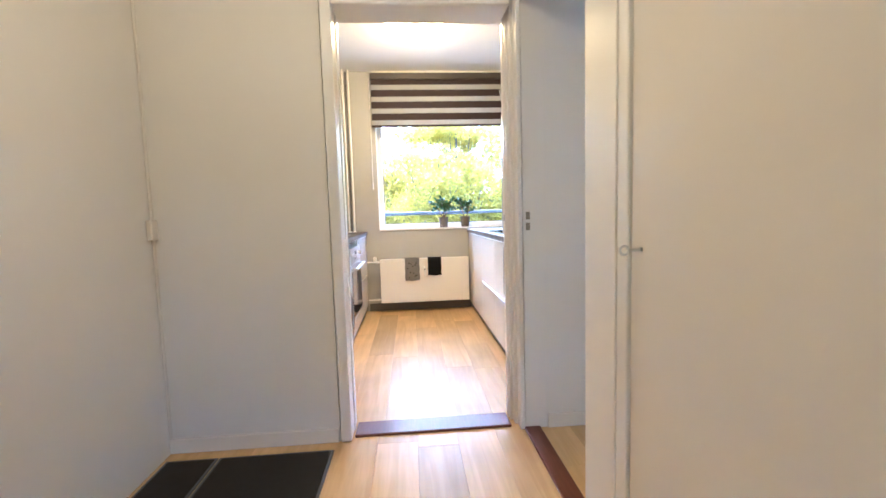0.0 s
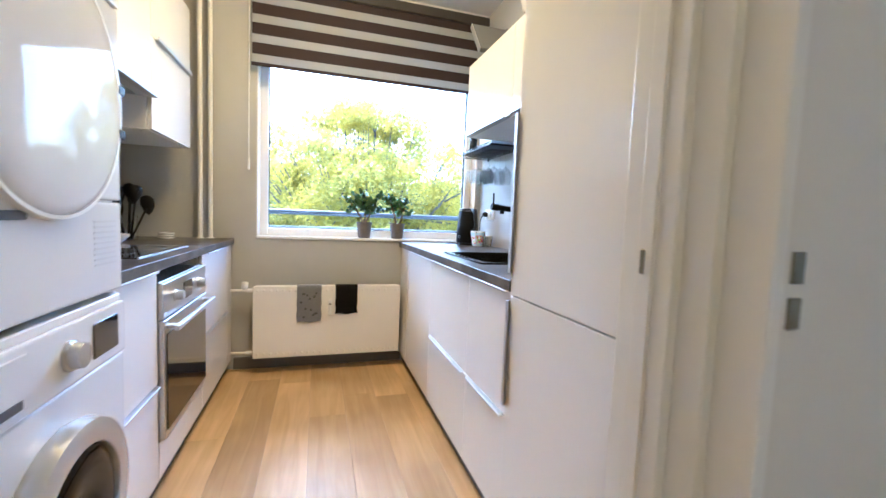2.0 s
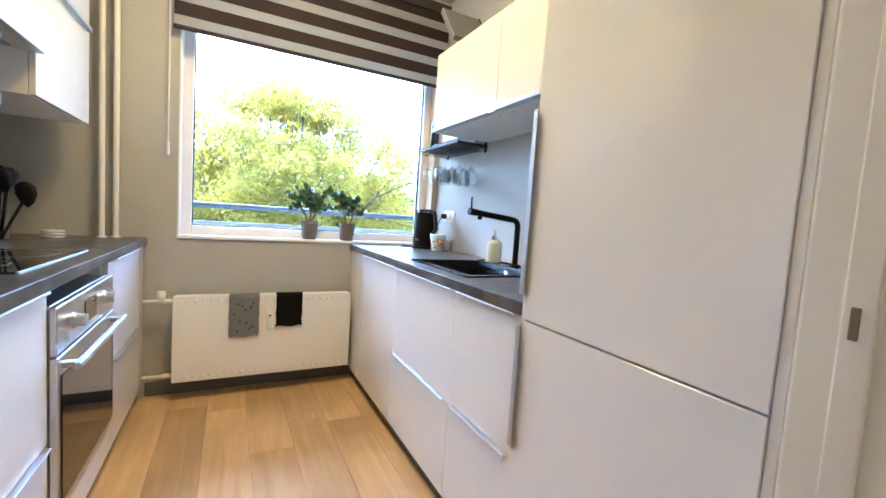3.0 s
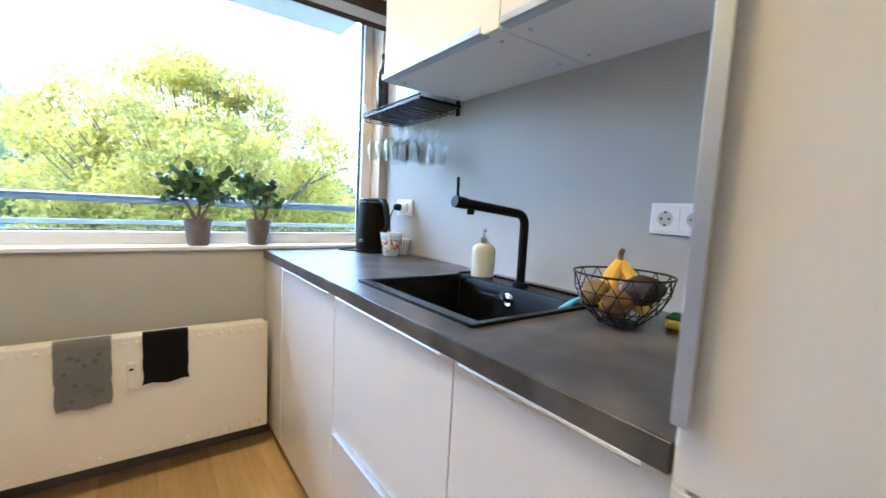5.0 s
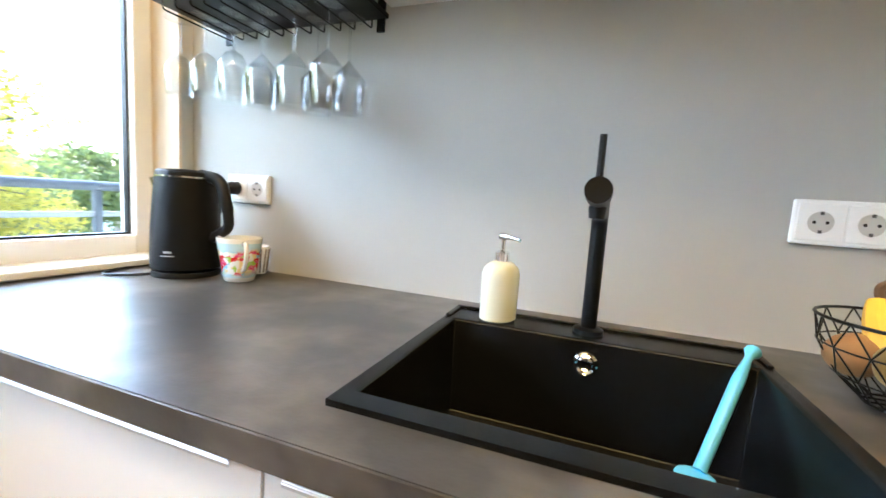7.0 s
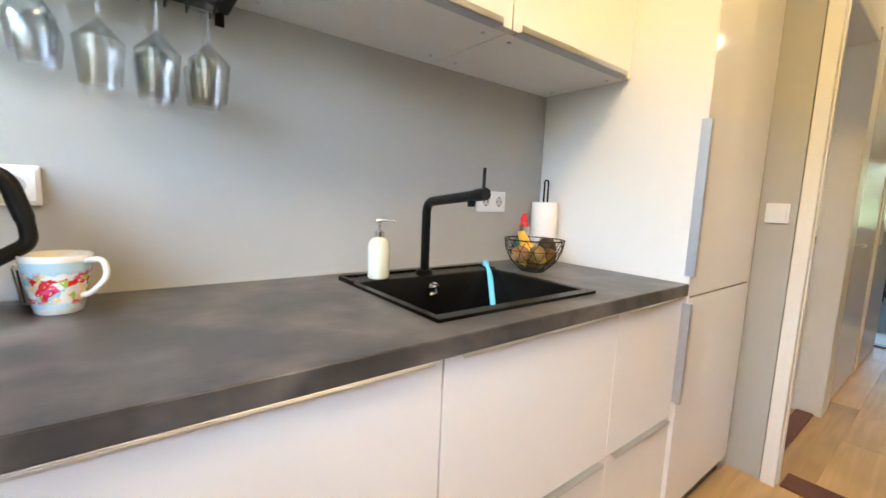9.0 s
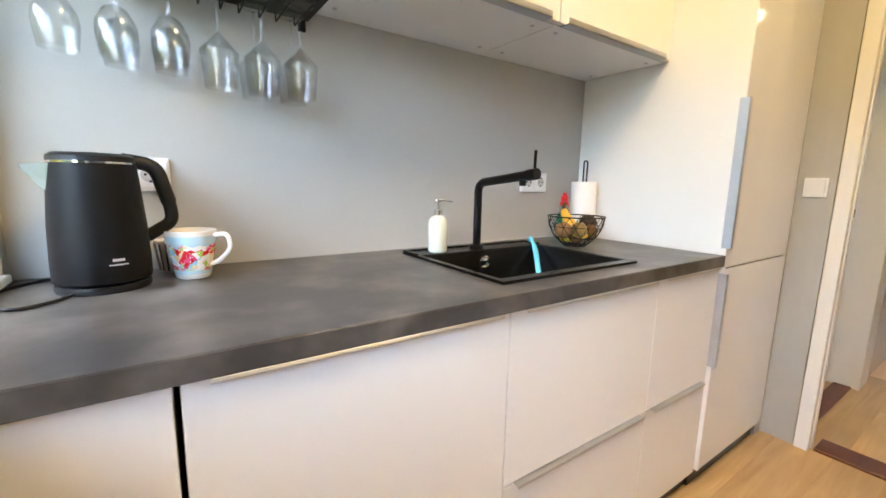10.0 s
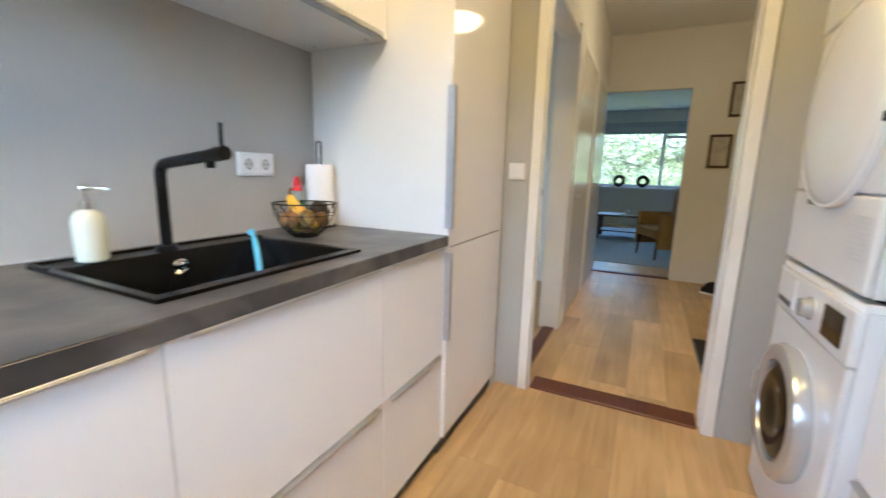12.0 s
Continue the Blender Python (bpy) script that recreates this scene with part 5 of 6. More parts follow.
# ---------------------------------------------------------------- wine rack with hanging glasses
RX0, RX1, RY0, RY1, RZ = 0.425, XR - 0.003, 1.224, 1.750, 1.573
rk = thing("wine_rack", (RX0, RY0, RZ), "black metal wall shelf with rails for hanging wine glasses", "shelf")
w, l = RX1 - RX0, RY1 - RY0
part("shelf", bx(0, w, 0, l, 0.0, 0.012, bevel=0.002), BLACK_MATT, rk, "black shelf board")
part("lip", tube([(0, 0, 0.018), (0, l, 0.018)], 0.004, 8), BLACK_MATT, rk)
SLOTS = [1.200 + i * 0.0895 for i in range(7)]
for y in SLOTS:
    for dy in (0.024, -0.024):
        c = y - RY0 + dy
        if 0.004 < c < l - 0.002:
            part("rail", tube(bend([(0.002, c, 0.0), (0.002, c, -0.022), (w - 0.01, c, -0.022), (w - 0.01, c, 0.0)], 0.006, 3), 0.0022, 6), BLACK_MATT, rk)
for y in (0.02, l - 0.02):
    part("bracket", bx(w - 0.006, w, y - 0.01, y + 0.01, -0.03, 0.06), BLACK_MATT, rk)


def glass(x, y, angular):
    ob = thing("wine_glass", (x, y, RZ - 0.0195), "clear %s wine glass hanging upside down from the rack" % ("angular" if angular else "round-bowled"), "wine glass", "hanging wine glasses")
    part("foot", lathe([(0.034, 0.0), (0.034, -0.0015), (0.010, -0.005), (0.004, -0.012), (0.0, -0.012)][::-1] + [(0.0, 0.0)], 28), STEMWARE, ob, "", True)
    st = 0.097 if angular else 0.083
    part("stem", tube([(0, 0, -0.010), (0, 0, -st * 0.5), (0, 0, -st)], [0.0036, 0.0030, 0.0042], 12), STEMWARE, ob, "", True)
    if angular:
        prof = [(0.003, -st), (0.040, -st - 0.042), (0.033, -st - 0.120)]
    else:
        prof = [(0.003, -st), (0.020, -st - 0.010), (0.034, -st - 0.035), (0.036, -st - 0.055), (0.031, -st - 0.100)]
    inner = [(max(0.001, r - 0.0013), z - (0.003 if i == 0 else 0.0)) for i, (r, z) in enumerate(prof)]
    part("bowl", lathe(prof + inner[::-1], 36), STEMWARE, ob, "", True)
    return ob


for i, y in enumerate(SLOTS[:7]):
    if i == 0:
        continue
    glass(0.487, y, i < 4)
for i in (1, 2, 4, 5):
    glass(0.570, SLOTS[i], i < 3)

# things on the rack
bo = thing("storage_box", (0.455, 1.275, RZ + 0.0125), "pale blue-white cardboard box standing on the rack", "box")
part("carton", bx(0, 0.12, 0, 0.20, 0, 0.135, bevel=0.002), mat("pale_blue_carton", (0.62, 0.68, 0.74), 0.5, vary=0.02), bo)
b = bmesh.new()
vs = [b.verts.new(p) for p in ((-0.0008, 0.115, 0.095), (-0.0008, 0.130, 0.095), (-0.0008, 0.1225, 0.078))]
b.faces.new(vs)
part("print", b, mat("dark_blue_ink", (0.02, 0.03, 0.07), 0.5, vary=0), bo, "small dark printed mark")
DARK_BOTTLE = mat("dark_bottle_glass", (0.012, 0.013, 0.012), 0.07, vary=0.0, coat=0.4)
for x, y, h in ((0.455, 1.60, 0.26), (0.54, 1.53, 0.24)):
    wb = thing("bottle", (x, y, RZ + 0.0125), "slim dark glass bottle standing on the rack", "bottle", "bottles on the rack")
    part("body", lathe([(0.026, 0.0), (0.028, 0.004), (0.028, h * 0.55), (0.022, h * 0.68), (0.011, h * 0.78), (0.010, h * 0.97), (0.0, h * 0.97)], 24), DARK_BOTTLE, wb, "", True)
    part("cap", lathe([(0.0115, h * 0.9), (0.0115, h), (0.0, h)], 16), BLACK_PLASTIC, wb, "", True)
rb_ = thing("carton", (0.545, 1.495, RZ + 0.0125), "small red and white carton on the rack", "box")
part("body", bx(0, 0.05, -0.02, 0.02, 0, 0.12, bevel=0.001), WHITE_PLASTIC, rb_)
part("top", bx(-0.001, 0.051, -0.021, 0.021, 0.12, 0.155, bevel=0.002), RED_CAP, rb_, "red top")
hk = thing("hook", (RX0 + 0.02, RY1, RZ + 0.004), "thin steel ring hanging at the end of the rack", "hook")
ring = [(0.0, 0.018 + 0.016 * math.cos(a), 0.06 + 0.008 * math.sin(a)) for a in (2 * math.pi * i / 20 for i in range(20))]
part("ring", tube(ring, 0.0016, 6, loop=True), STEEL, hk)
part("stem", tube([(0, 0.0, 0.0), (0, 0.003, 0.06)], 0.0018, 6), STEEL, hk)

# ---------------------------------------------------------------- on top of the right wall cabinets
bw = thing("bowl", (0.40, 0.53, 2.0225), "large round white bowl on top of the wall cabinets", "bowl")
part("shell", lathe([(0.0, 0.0), (0.07, 0.0), (0.13, 0.05), (0.155, 0.12), (0.15, 0.19), (0.12, 0.24), (0.07, 0.27), (0.0, 0.28)], 40), WHITE_CERAMIC, bw, "", True)
tv = thing("folding_screen_device", (0.36, 1.02, 2.0225), "dark flat device with a steel edge leaning on the wall cabinets", "device")
g = part("panel", bx(-0.11, 0.11, -0.014, 0.014, 0.0, 0.25, bevel=0.004), mat("grey_panel", (0.12, 0.12, 0.12), 0.35, vary=0.05), tv)
e = part("edge", bx(-0.115, -0.110, -0.016, 0.016, 0.0, 0.25, bevel=0.002), ALU, tv, "bright steel edge")
fr_ = part("frame", bx(0.110, 0.118, -0.018, 0.018, 0.0, 0.255, bevel=0.002), BLACK_PLASTIC, tv, "black frame")
for o in (g, e, fr_):
    o.matrix_basis = pose(0, 0, 0.02, -38, 0, 0)

# ---------------------------------------------------------------- plants on the sill
POT = mat("brown_grey_stoneware", (0.17, 0.145, 0.12), 0.75, vary=0.2, scale=25, bump=0.3, bump_scale=150)
SOIL = mat("potting_soil", (0.02, 0.014, 0.01), 0.95, vary=0.4, scale=120, bump=1.0, bump_scale=200)
BARK = mat("jade_plant_stem", (0.16, 0.11, 0.06), 0.8, vary=0.2, scale=40, bump=0.4)
LEAF = mat("glossy_jade_leaf", (0.075, 0.150, 0.055), 0.28, vary=0.15, scale=20, island=0.3)


def jade(at, seed, lean):
    ob = thing("potted_plant", at, "green jade plant in a brown-grey pot on the window sill", "plant", "plants on the window sill")
    r = random.Random(seed)
    part("pot", lathe([(0.0, 0.0), (0.040, 0.0), (0.043, 0.004), (0.055, 0.105), (0.059, 0.107), (0.059, 0.118), (0.053, 0.118), (0.050, 0.100), (0.0, 0.100)], 36), POT, ob, "", True)
    part("soil", lathe([(0.0495, 0.1005), (0.0, 0.104)], 24), SOIL, ob)
    tips = []
    stems = bmesh.new()
    for k in range(3 if lean else 2):
        base = Vector((r.uniform(-0.012, 0.012), r.uniform(-0.010, 0.010), 0.10))
        top = base + Vector(((k - (1.0 if lean else 0.5)) * 0.062 + lean * 0.006, r.uniform(-0.015, 0.015), r.uniform(0.095, 0.125)))
        tube([base, base.lerp(top, 0.5) + Vector((0.006, 0.003, 0)), top], [0.0085, 0.007, 0.0055], 8, bm=stems)
        for j in range(7):
            a = 2 * math.pi * (j + r.random()) / 7
            tip = top + Vector((math.cos(a) * r.uniform(0.035, 0.085), math.sin(a) * r.uniform(0.015, 0.045), r.uniform(-0.035, 0.105)))
            tube([top, top.lerp(tip, 0.55) + Vector((0, 0, 0.008)), tip], [0.0042, 0.0034, 0.0022], 6, bm=stems)
            tips.append((top, tip))
    part("stem", stems, BARK, ob, "woody stems", True)
    lv = bmesh.new()
    for top, tip in tips:
        for j in range(10):
            s = r.uniform(0.5, 1.05)
            p = top.lerp(tip, s)
            d = Vector((r.uniform(-1, 1), r.uniform(-0.8, 0.8), r.uniform(-0.3, 1.0))).normalized()
            side = d.cross(Vector((r.uniform(-1, 1), r.uniform(-1, 1), 0.3))).normalized()
            ll, ww = r.uniform(0.030, 0.048), r.uniform(0.0125, 0.0185)
            up = d.cross(side)
            rings = []
            for u, ws, lift in ((0.0, 0.15, 0.0), (0.3, 0.75, 0.001), (0.62, 1.0, 0.003), (0.88, 0.7, 0.006), (1.0, 0.12, 0.008)):
                c = p + d * ll * u + up * lift
                rings.append([lv.verts.new(c + side * ww * ws), lv.verts.new(c + up * 0.0022 * ws), lv.verts.new(c - side * ww * ws), lv.verts.new(c - up * 0.0022 * ws)])
            for a, b in zip(rings, rings[1:]):
                for i in range(4):
                    lv.faces.new((a[i], a[(i + 1) % 4], b[(i + 1) % 4], b[i]))
    part("foliage", lv, LEAF, ob, "thick glossy green leaves", True)
    return ob


jade((-0.265, 1.928, WZ0 + 0.0065), 3, 1)
jade((-0.015, 1.928, WZ0 + 0.0065), 8, 0)

# ---------------------------------------------------------------- left worktop
uc = thing("utensil_jar", (-1.61, 1.50, TOP), "clear jar of black kitchen utensils beside the hob", "utensil holder")
part("jar", lathe([(0.0, 0.004), (0.048, 0.004), (0.048, 0.14), (0.050, 0.14), (0.050, 0.0), (0.0, 0.0)], 32), GLASS, uc, "", True)
r = random.Random(12)
for i in range(8):
    a = 2 * math.pi * i / 8
    lean = 0.045 if i % 3 else 0.10
    top = Vector((lean * math.cos(a), lean * math.sin(a), (0.225 if i % 3 else 0.175) + 0.03 * r.random()))
    u = part("utensil", tube([(0.02 * math.cos(a), 0.02 * math.sin(a), 0.006), top], 0.0062, 8), BLACK_PLASTIC, uc, "black plastic utensil", True)
    b = lathe([(0.0, -0.07), (0.022, -0.048), (0.036, -0.01), (0.034, 0.026), (0.018, 0.042), (0.0, 0.046)], 16)
    for v in b.verts:
        v.co.y *= 0.4
    part("head", b, BLACK_PLASTIC, u, "", True).matrix_basis = Matrix.Translation(top + Vector((0, 0, 0.02))) @ pose(0, 0, 0, 15 * math.cos(a), 20 * math.sin(a), 50 * i)
ws = thing("coaster_stack", (-1.48, 1.69, TOP), "small stack of white dishes on the worktop by the pipes", "dishes")
for i in range(3):
    part("dish", lathe([(0.036, 0.0), (0.044, 0.004), (0.045, 0.012), (0.040, 0.013), (0.0, 0.008)], 28, centre=(0, 0, 0.0135 * i)), WHITE_CERAMIC, ws, "", True)
garlic = thing("bowl", (-1.60, 1.37, TOP), "small pale bowl beside the utensil jar", "bowl")
part("dish", lathe([(0.02, 0.0), (0.05, 0.03), (0.052, 0.042), (0.047, 0.042), (0.02, 0.01), (0.0, 0.01)], 28), WHITE_CERAMIC, garlic, "", True)

# things on top of the left wall cabinets
pot = thing("cooking_pot", (-1.50, 0.80, 2.2705), "steel cooking pot on top of the wall cabinets", "pot")
part("body", lathe([(0.0, 0.0), (0.10, 0.0), (0.105, 0.006), (0.105, 0.13), (0.108, 0.132), (0.0, 0.140)], 36), STEEL, pot, "", True)
part("knob", lathe([(0.012, 0.140), (0.018, 0.16), (0.0, 0.165)], 16), BLACK_PLASTIC, pot, "", True)

# ---------------------------------------------------------------- hall
for x0, x1 in ((-1.775, -1.550), (-1.543, -1.035)):
    dm_ = thing("doormat", (x0, -1.95, 0.0005), "black coarse doormat lying on the hall floor", "doormat", "doormats")
    w, l = x1 - x0, 1.005
    part("pile", bx(0.012, w - 0.012, 0.012, l - 0.012, 0.0, 0.012, bevel=0.003), MAT_BLACK, dm_)
    b = bx(0, 0.012, 0, l, 0, 0.009, bevel=0.002)
    box(b, w - 0.012, w, 0, l, 0, 0.009, bevel=0.002)
    box(b, 0.012, w - 0.012, 0, 0.012, 0, 0.009, bevel=0.002)
    box(b, 0.012, w - 0.012, l - 0.012, l, 0, 0.009, bevel=0.002)
    part("edging", b, GREY_RUBBER, dm_, "dark rubber edging")
cb = thing("cable_cover", (HXL, YH, 0), "thin cream cable trunking in the hall corner", "cable cover")
part("trunking", bx(0.001, 0.012, -0.013, -0.001, 0.07, HC, bevel=0.002), CREAM_GLOSS, cb)
part("junction_box", bx(0.001, 0.026, -0.045, -0.001, 1.0, 1.09, bevel=0.003), CREAM_GLOSS, cb, "small cream junction box")

# door leaf by the living room
ld = tagged(thing("door_5", (HXR - 0.008, -3.80, 0), "open white living room door against the hall wall", "door"), kind="structure")
part("leaf", bx(0, 0.038, 0, 0.86, 0.01, 2.04, bevel=0.003), CREAM_GLOSS, ld)
part("handle", tube(bend([(0.0, 0.79, 1.06), (-0.05, 0.79, 1.06), (-0.05, 0.68, 1.06)], 0.012, 4), 0.009, 10), STEEL, ld, "steel lever handle", True)
part("handle_plate", bx(-0.006, 0, 0.77, 0.81, 0.95, 1.13, bevel=0.002), STEEL, ld)

WOOD_DARK = mat("dark_walnut", (0.055, 0.030, 0.016), 0.4, vary=0.25, scale=10, stretch=(1, 8, 8))
PIC = mat("faded_print", (0.45, 0.42, 0.36), 0.6, vary=0.35, scale=14)
for x, z, w, h in ((-1.27, 1.42, 0.20, 0.34), (-1.40, 1.93, 0.20, 0.34)):
    pf = thing("picture_frame", (x, YE, z), "dark wooden picture frame with a faded print on the hall wall", "picture", "hall pictures")
    b = bmesh.new()
    for a in ((-w / 2, -w / 2 + 0.025, -h / 2, h / 2), (w / 2 - 0.025, w / 2, -h / 2, h / 2), (-w / 2 + 0.025, w / 2 - 0.025, -h / 2, -h / 2 + 0.025), (-w / 2 + 0.025, w / 2 - 0.025, h / 2 - 0.025, h / 2)):
        box(b, a[0], a[1], 0.001, 0.022, a[2], a[3], bevel=0.002)
    part("frame", b, WOOD_DARK, pf)
    part("print", bx(-w / 2 + 0.025, w / 2 - 0.025, 0.004, 0.010, -h / 2 + 0.025, h / 2 - 0.025), PIC, pf)


def shoe(x, y, turn):
    ob = thing("shoe", (x, y, 0), "black low shoe on the hall floor", "shoe", "shoes in the hall", turn)
    b = bmesh.new()
    rings = []
    for u, w, h in ((0.0, 0.030, 0.07), (0.06, 0.036, 0.10), (0.12, 0.038, 0.085), (0.18, 0.043, 0.06), (0.24, 0.040, 0.045), (0.275, 0.022, 0.03)):
        rings.append([b.verts.new((w * math.cos(a), u, 0.022 + max(0, math.sin(a)) * (h - 0.022))) for a in (math.pi * k / 8 for k in range(9))])
    for a, c in zip(rings, rings[1:]):
        for i in range(8):
            b.faces.new((a[i], a[i + 1], c[i + 1], c[i]))
    b.faces.new(rings[0][::-1])
    b.faces.new(rings[-1])
    part("upper", b, BLACK_CLOTH, ob, "", True)
    part("sole", bx(-0.040, 0.040, -0.005, 0.28, 0.0, 0.022, bevel=0.008, seg=2), WHITE_PLASTIC, ob, "pale rubber sole")


shoe(-1.24, -3.42, 60)
shoe(-1.28, -3.56, 75)

# ---------------------------------------------------------------- living room
ct = thing("coffee_table", (-0.36, -7.0, 0), "dark low wooden coffee table with a shelf", "coffee table")
part("tabletop", bx(-0.5, 0.5, -0.28, 0.28, 0.42, 0.45, bevel=0.004), WOOD_DARK, ct)
part("shelf", bx(-0.46, 0.46, -0.25, 0.25, 0.14, 0.16, bevel=0.003), WOOD_DARK, ct)
for x in (-0.46, 0.46):
    for y in (-0.24, 0.24):
        part("leg", bx(x - 0.025, x + 0.025, y - 0.025, y + 0.025, 0, 0.42, bevel=0.003), WOOD_DARK, ct)
tr = thing("tray", (-0.42, -6.95, 0.45), "white tray with cups on the coffee table", "tray")
part("dish", bx(-0.18, 0.18, -0.12, 0.12, 0.001, 0.02, bevel=0.006), WHITE_CERAMIC, tr)
for x in (-0.08, 0.07):
    part("cup", lathe([(0.0, 0.02), (0.03, 0.02), (0.04, 0.09), (0.036, 0.09), (0.0, 0.03)], 20, centre=(x, 0, 0)), WHITE_CERAMIC, tr, "", True)
OCHRE = mat("ochre_leather", (0.36, 0.19, 0.045), 0.5, vary=0.15, scale=12, bump=0.2, bump_scale=120)
ac = thing("armchair", (-0.95, -5.30, 0), "ochre brown armchair on wooden legs", "armchair", turn=25)
part("seat", bx(-0.30, 0.30, -0.30, 0.30, 0.30, 0.45, bevel=0.04, seg=3), OCHRE, ac)
part("backrest", bx(-0.30, -0.18, -0.30, 0.30, 0.45, 0.98, bevel=0.04, seg=3), OCHRE, ac)
for y in (-0.36, 0.30):
    part("armrest", bx(-0.30, 0.28, y, y + 0.06, 0.17, 0.64, bevel=0.02, seg=2), OCHRE, ac)
for x in (-0.25, 0.25):
    for y in (-0.27, 0.27):
        part("leg", tube([(x, y, 0.31), (x * 1.08, y * 1.05, 0.0)], [0.02, 0.013], 10), WOOD_DARK, ac, "", True)
for x in (-0.02, -0.53):
    rg = thing("ring_ornament", (x, -9.36, 0.90), "black ring-shaped ornament on the living room sill", "ornament", "ring ornaments")
    ring = [(0.10 * math.cos(a), 0, 0.148 + 0.10 * math.sin(a)) for a in (2 * math.pi * i / 32 for i in range(32))]
    part("ring", tube(ring, 0.042, 12, loop=True), BLACK_CLOTH, rg, "", True)
    part("base", bx(-0.05, 0.05, -0.03, 0.03, 0.0, 0.012, bevel=0.002), BLACK_MATT, rg)
lb2 = thing("roller_blind", (-3.7, -9.49, 2.18), "rolled-up pale grey blind over the living room window", "roller blind")
part("cassette", bx(0, 5.7, 0, 0.08, 0.10, 0.20, bevel=0.01, seg=2), mat("pale_grey_blind", (0.45, 0.47, 0.48), 0.7), lb2)
part("cloth", bx(0.02, 5.68, 0.02, 0.025, -0.04, 0.10), mat("pale_blind_cloth", (0.5, 0.53, 0.53), 0.8, vary=0.03), lb2)
part("bottom_bar", bx(0.02, 5.68, 0.012, 0.032, -0.06, -0.04, bevel=0.003), mat("dark_bar", (0.1, 0.1, 0.1), 0.5), lb2)
tagged(link("rug", bx(-1.9, 0.6, -8.2, -4.5, 0.0006, 0.01, bevel=0.003), mat("pale_blue_grey_rug", (0.40, 0.44, 0.46), 0.95, vary=0.2, scale=30, bump=0.5)), "pale blue-grey rug under the coffee table", "rug")

# ---------------------------------------------------------------- bedroom
bed = thing("bed", (1.28, -0.42, 0), "boxspring bed with rumpled blue-grey bedding in the bedroom", "bed")
BED_GREY = mat("dark_grey_upholstery", (0.05, 0.05, 0.058), 0.9, vary=0.1, scale=60, bump=0.3, bump_scale=400)
BED_BLUE = mat("blue_grey_duvet", (0.13, 0.16, 0.21), 0.9, vary=0.1, scale=8, bump=0.4, bump_scale=20)
part("base", bx(0, 2.1, 0, 1.8, 0.03, 0.34, bevel=0.02, seg=2), BED_GREY, bed)
part("mattress", bx(0.02, 2.08, 0.02, 1.78, 0.342, 0.50, bevel=0.04, seg=3), WHITE_CERAMIC, bed)
b = bmesh.new()
N = 26
g = [[b.verts.new((-0.03 + 1.8 * i / N, -0.03 + 1.86 * j / N, 0.52 + 0.07 * noise.noise((i * 0.35, j * 0.35, 2.0)) - (0.16 if i in (0,) or j in (0, N) else 0.0))) for j in range(N + 1)] for i in range(N + 1)]
for i in range(N):
    for j in range(N):
        b.faces.new((g[i][j], g[i + 1][j], g[i + 1][j + 1], g[i][j + 1]))
bmesh.ops.solidify(b, geom=b.faces[:], thickness=0.03)
part("duvet", b, BED_BLUE, bed, "rumpled blue-grey duvet", True)
for y in (0.25, 1.1):
    part("pillow", bx(1.65, 2.05, y, y + 0.55, 0.56, 0.70, bevel=0.06, seg=3), WHITE_PLASTIC, bed, "white pillow")
for x in (0.1, 2.0):
    for y in (0.1, 1.7):
        part("leg", lathe([(0.03, 0.0), (0.03, 0.03), (0.0, 0.03)], 12, centre=(x, y, 0)), BLACK_PLASTIC, bed)
th = thing("folded_throw", (1.95, 0.10, 0.585), "white folded throw lying on the bed", "throw")
part("cloth", bx(-0.2, 0.35, -0.3, 0.35, 0.0, 0.10, bevel=0.03, seg=3), WHITE_PLASTIC, th)
yt = thing("folded_shirt", (2.12, 0.25, 0.687), "yellow folded garment on the white throw", "clothing")
part("cloth", bx(-0.12, 0.12, -0.1, 0.1, 0.0, 0.045, bevel=0.015, seg=2), mat("yellow_cotton", (0.75, 0.5, 0.05), 0.9), yt)

# ---------------------------------------------------------------- outside
GRASS = mat("autumn_grass", (0.13, 0.14, 0.035), 0.95, vary=0.35, scale=0.6, stain=0.3, stain_scale=0.08)
tagged(link("ground", bx(-900, 900, -900, 900, -7.0, -6.0), GRASS), "autumn grass far below the balcony", "ground", kind="structure")
CONCRETE = mat("painted_concrete", (0.42, 0.43, 0.43), 0.85, vary=0.1, scale=3, bump=0.2)
structure("balcony_slab", bx(-6, 6, 2.09, 3.45, -0.25, -0.05), CONCRETE, "concrete balcony floor outside the window")
structure("balcony_ceiling", bx(-6, 0.95, 2.09, 3.40, 2.60, 2.80), CONCRETE, "concrete slab of the balcony above")
structure("facade_below", bx(-12, 12, 2.01, 2.08, -6, -0.3), CONCRETE, "concrete facade below the balcony")
rl = thing("balcony_railing", (0, 3.30, -0.05), "blue-grey painted steel balcony railing", "railing")
part("handrail", tube([(-6, 0, 1.155), (6, 0, 1.155)], 0.027, 12), RAIL_GREY, rl, "", True)
part("rail", bx(-6, 6, -0.012, 0.012, 0.985, 1.015, bevel=0.004), mat("pale_railing_paint", (0.20, 0.225, 0.25), 0.5), rl, "paler lower rail")
for x in (-4.2, -2.4, 1.18, 2.9, 4.6):
    part("post", bx(x - 0.018, x + 0.018, -0.02, 0.02, 0.0, 1.13, bevel=0.003), RAIL_GREY, rl)
for z in (0.78, 0.58, 0.38, 0.18):
    part("rail", bx(-6, 6, -0.01, 0.01, z, z + 0.03), RAIL_GREY, rl)


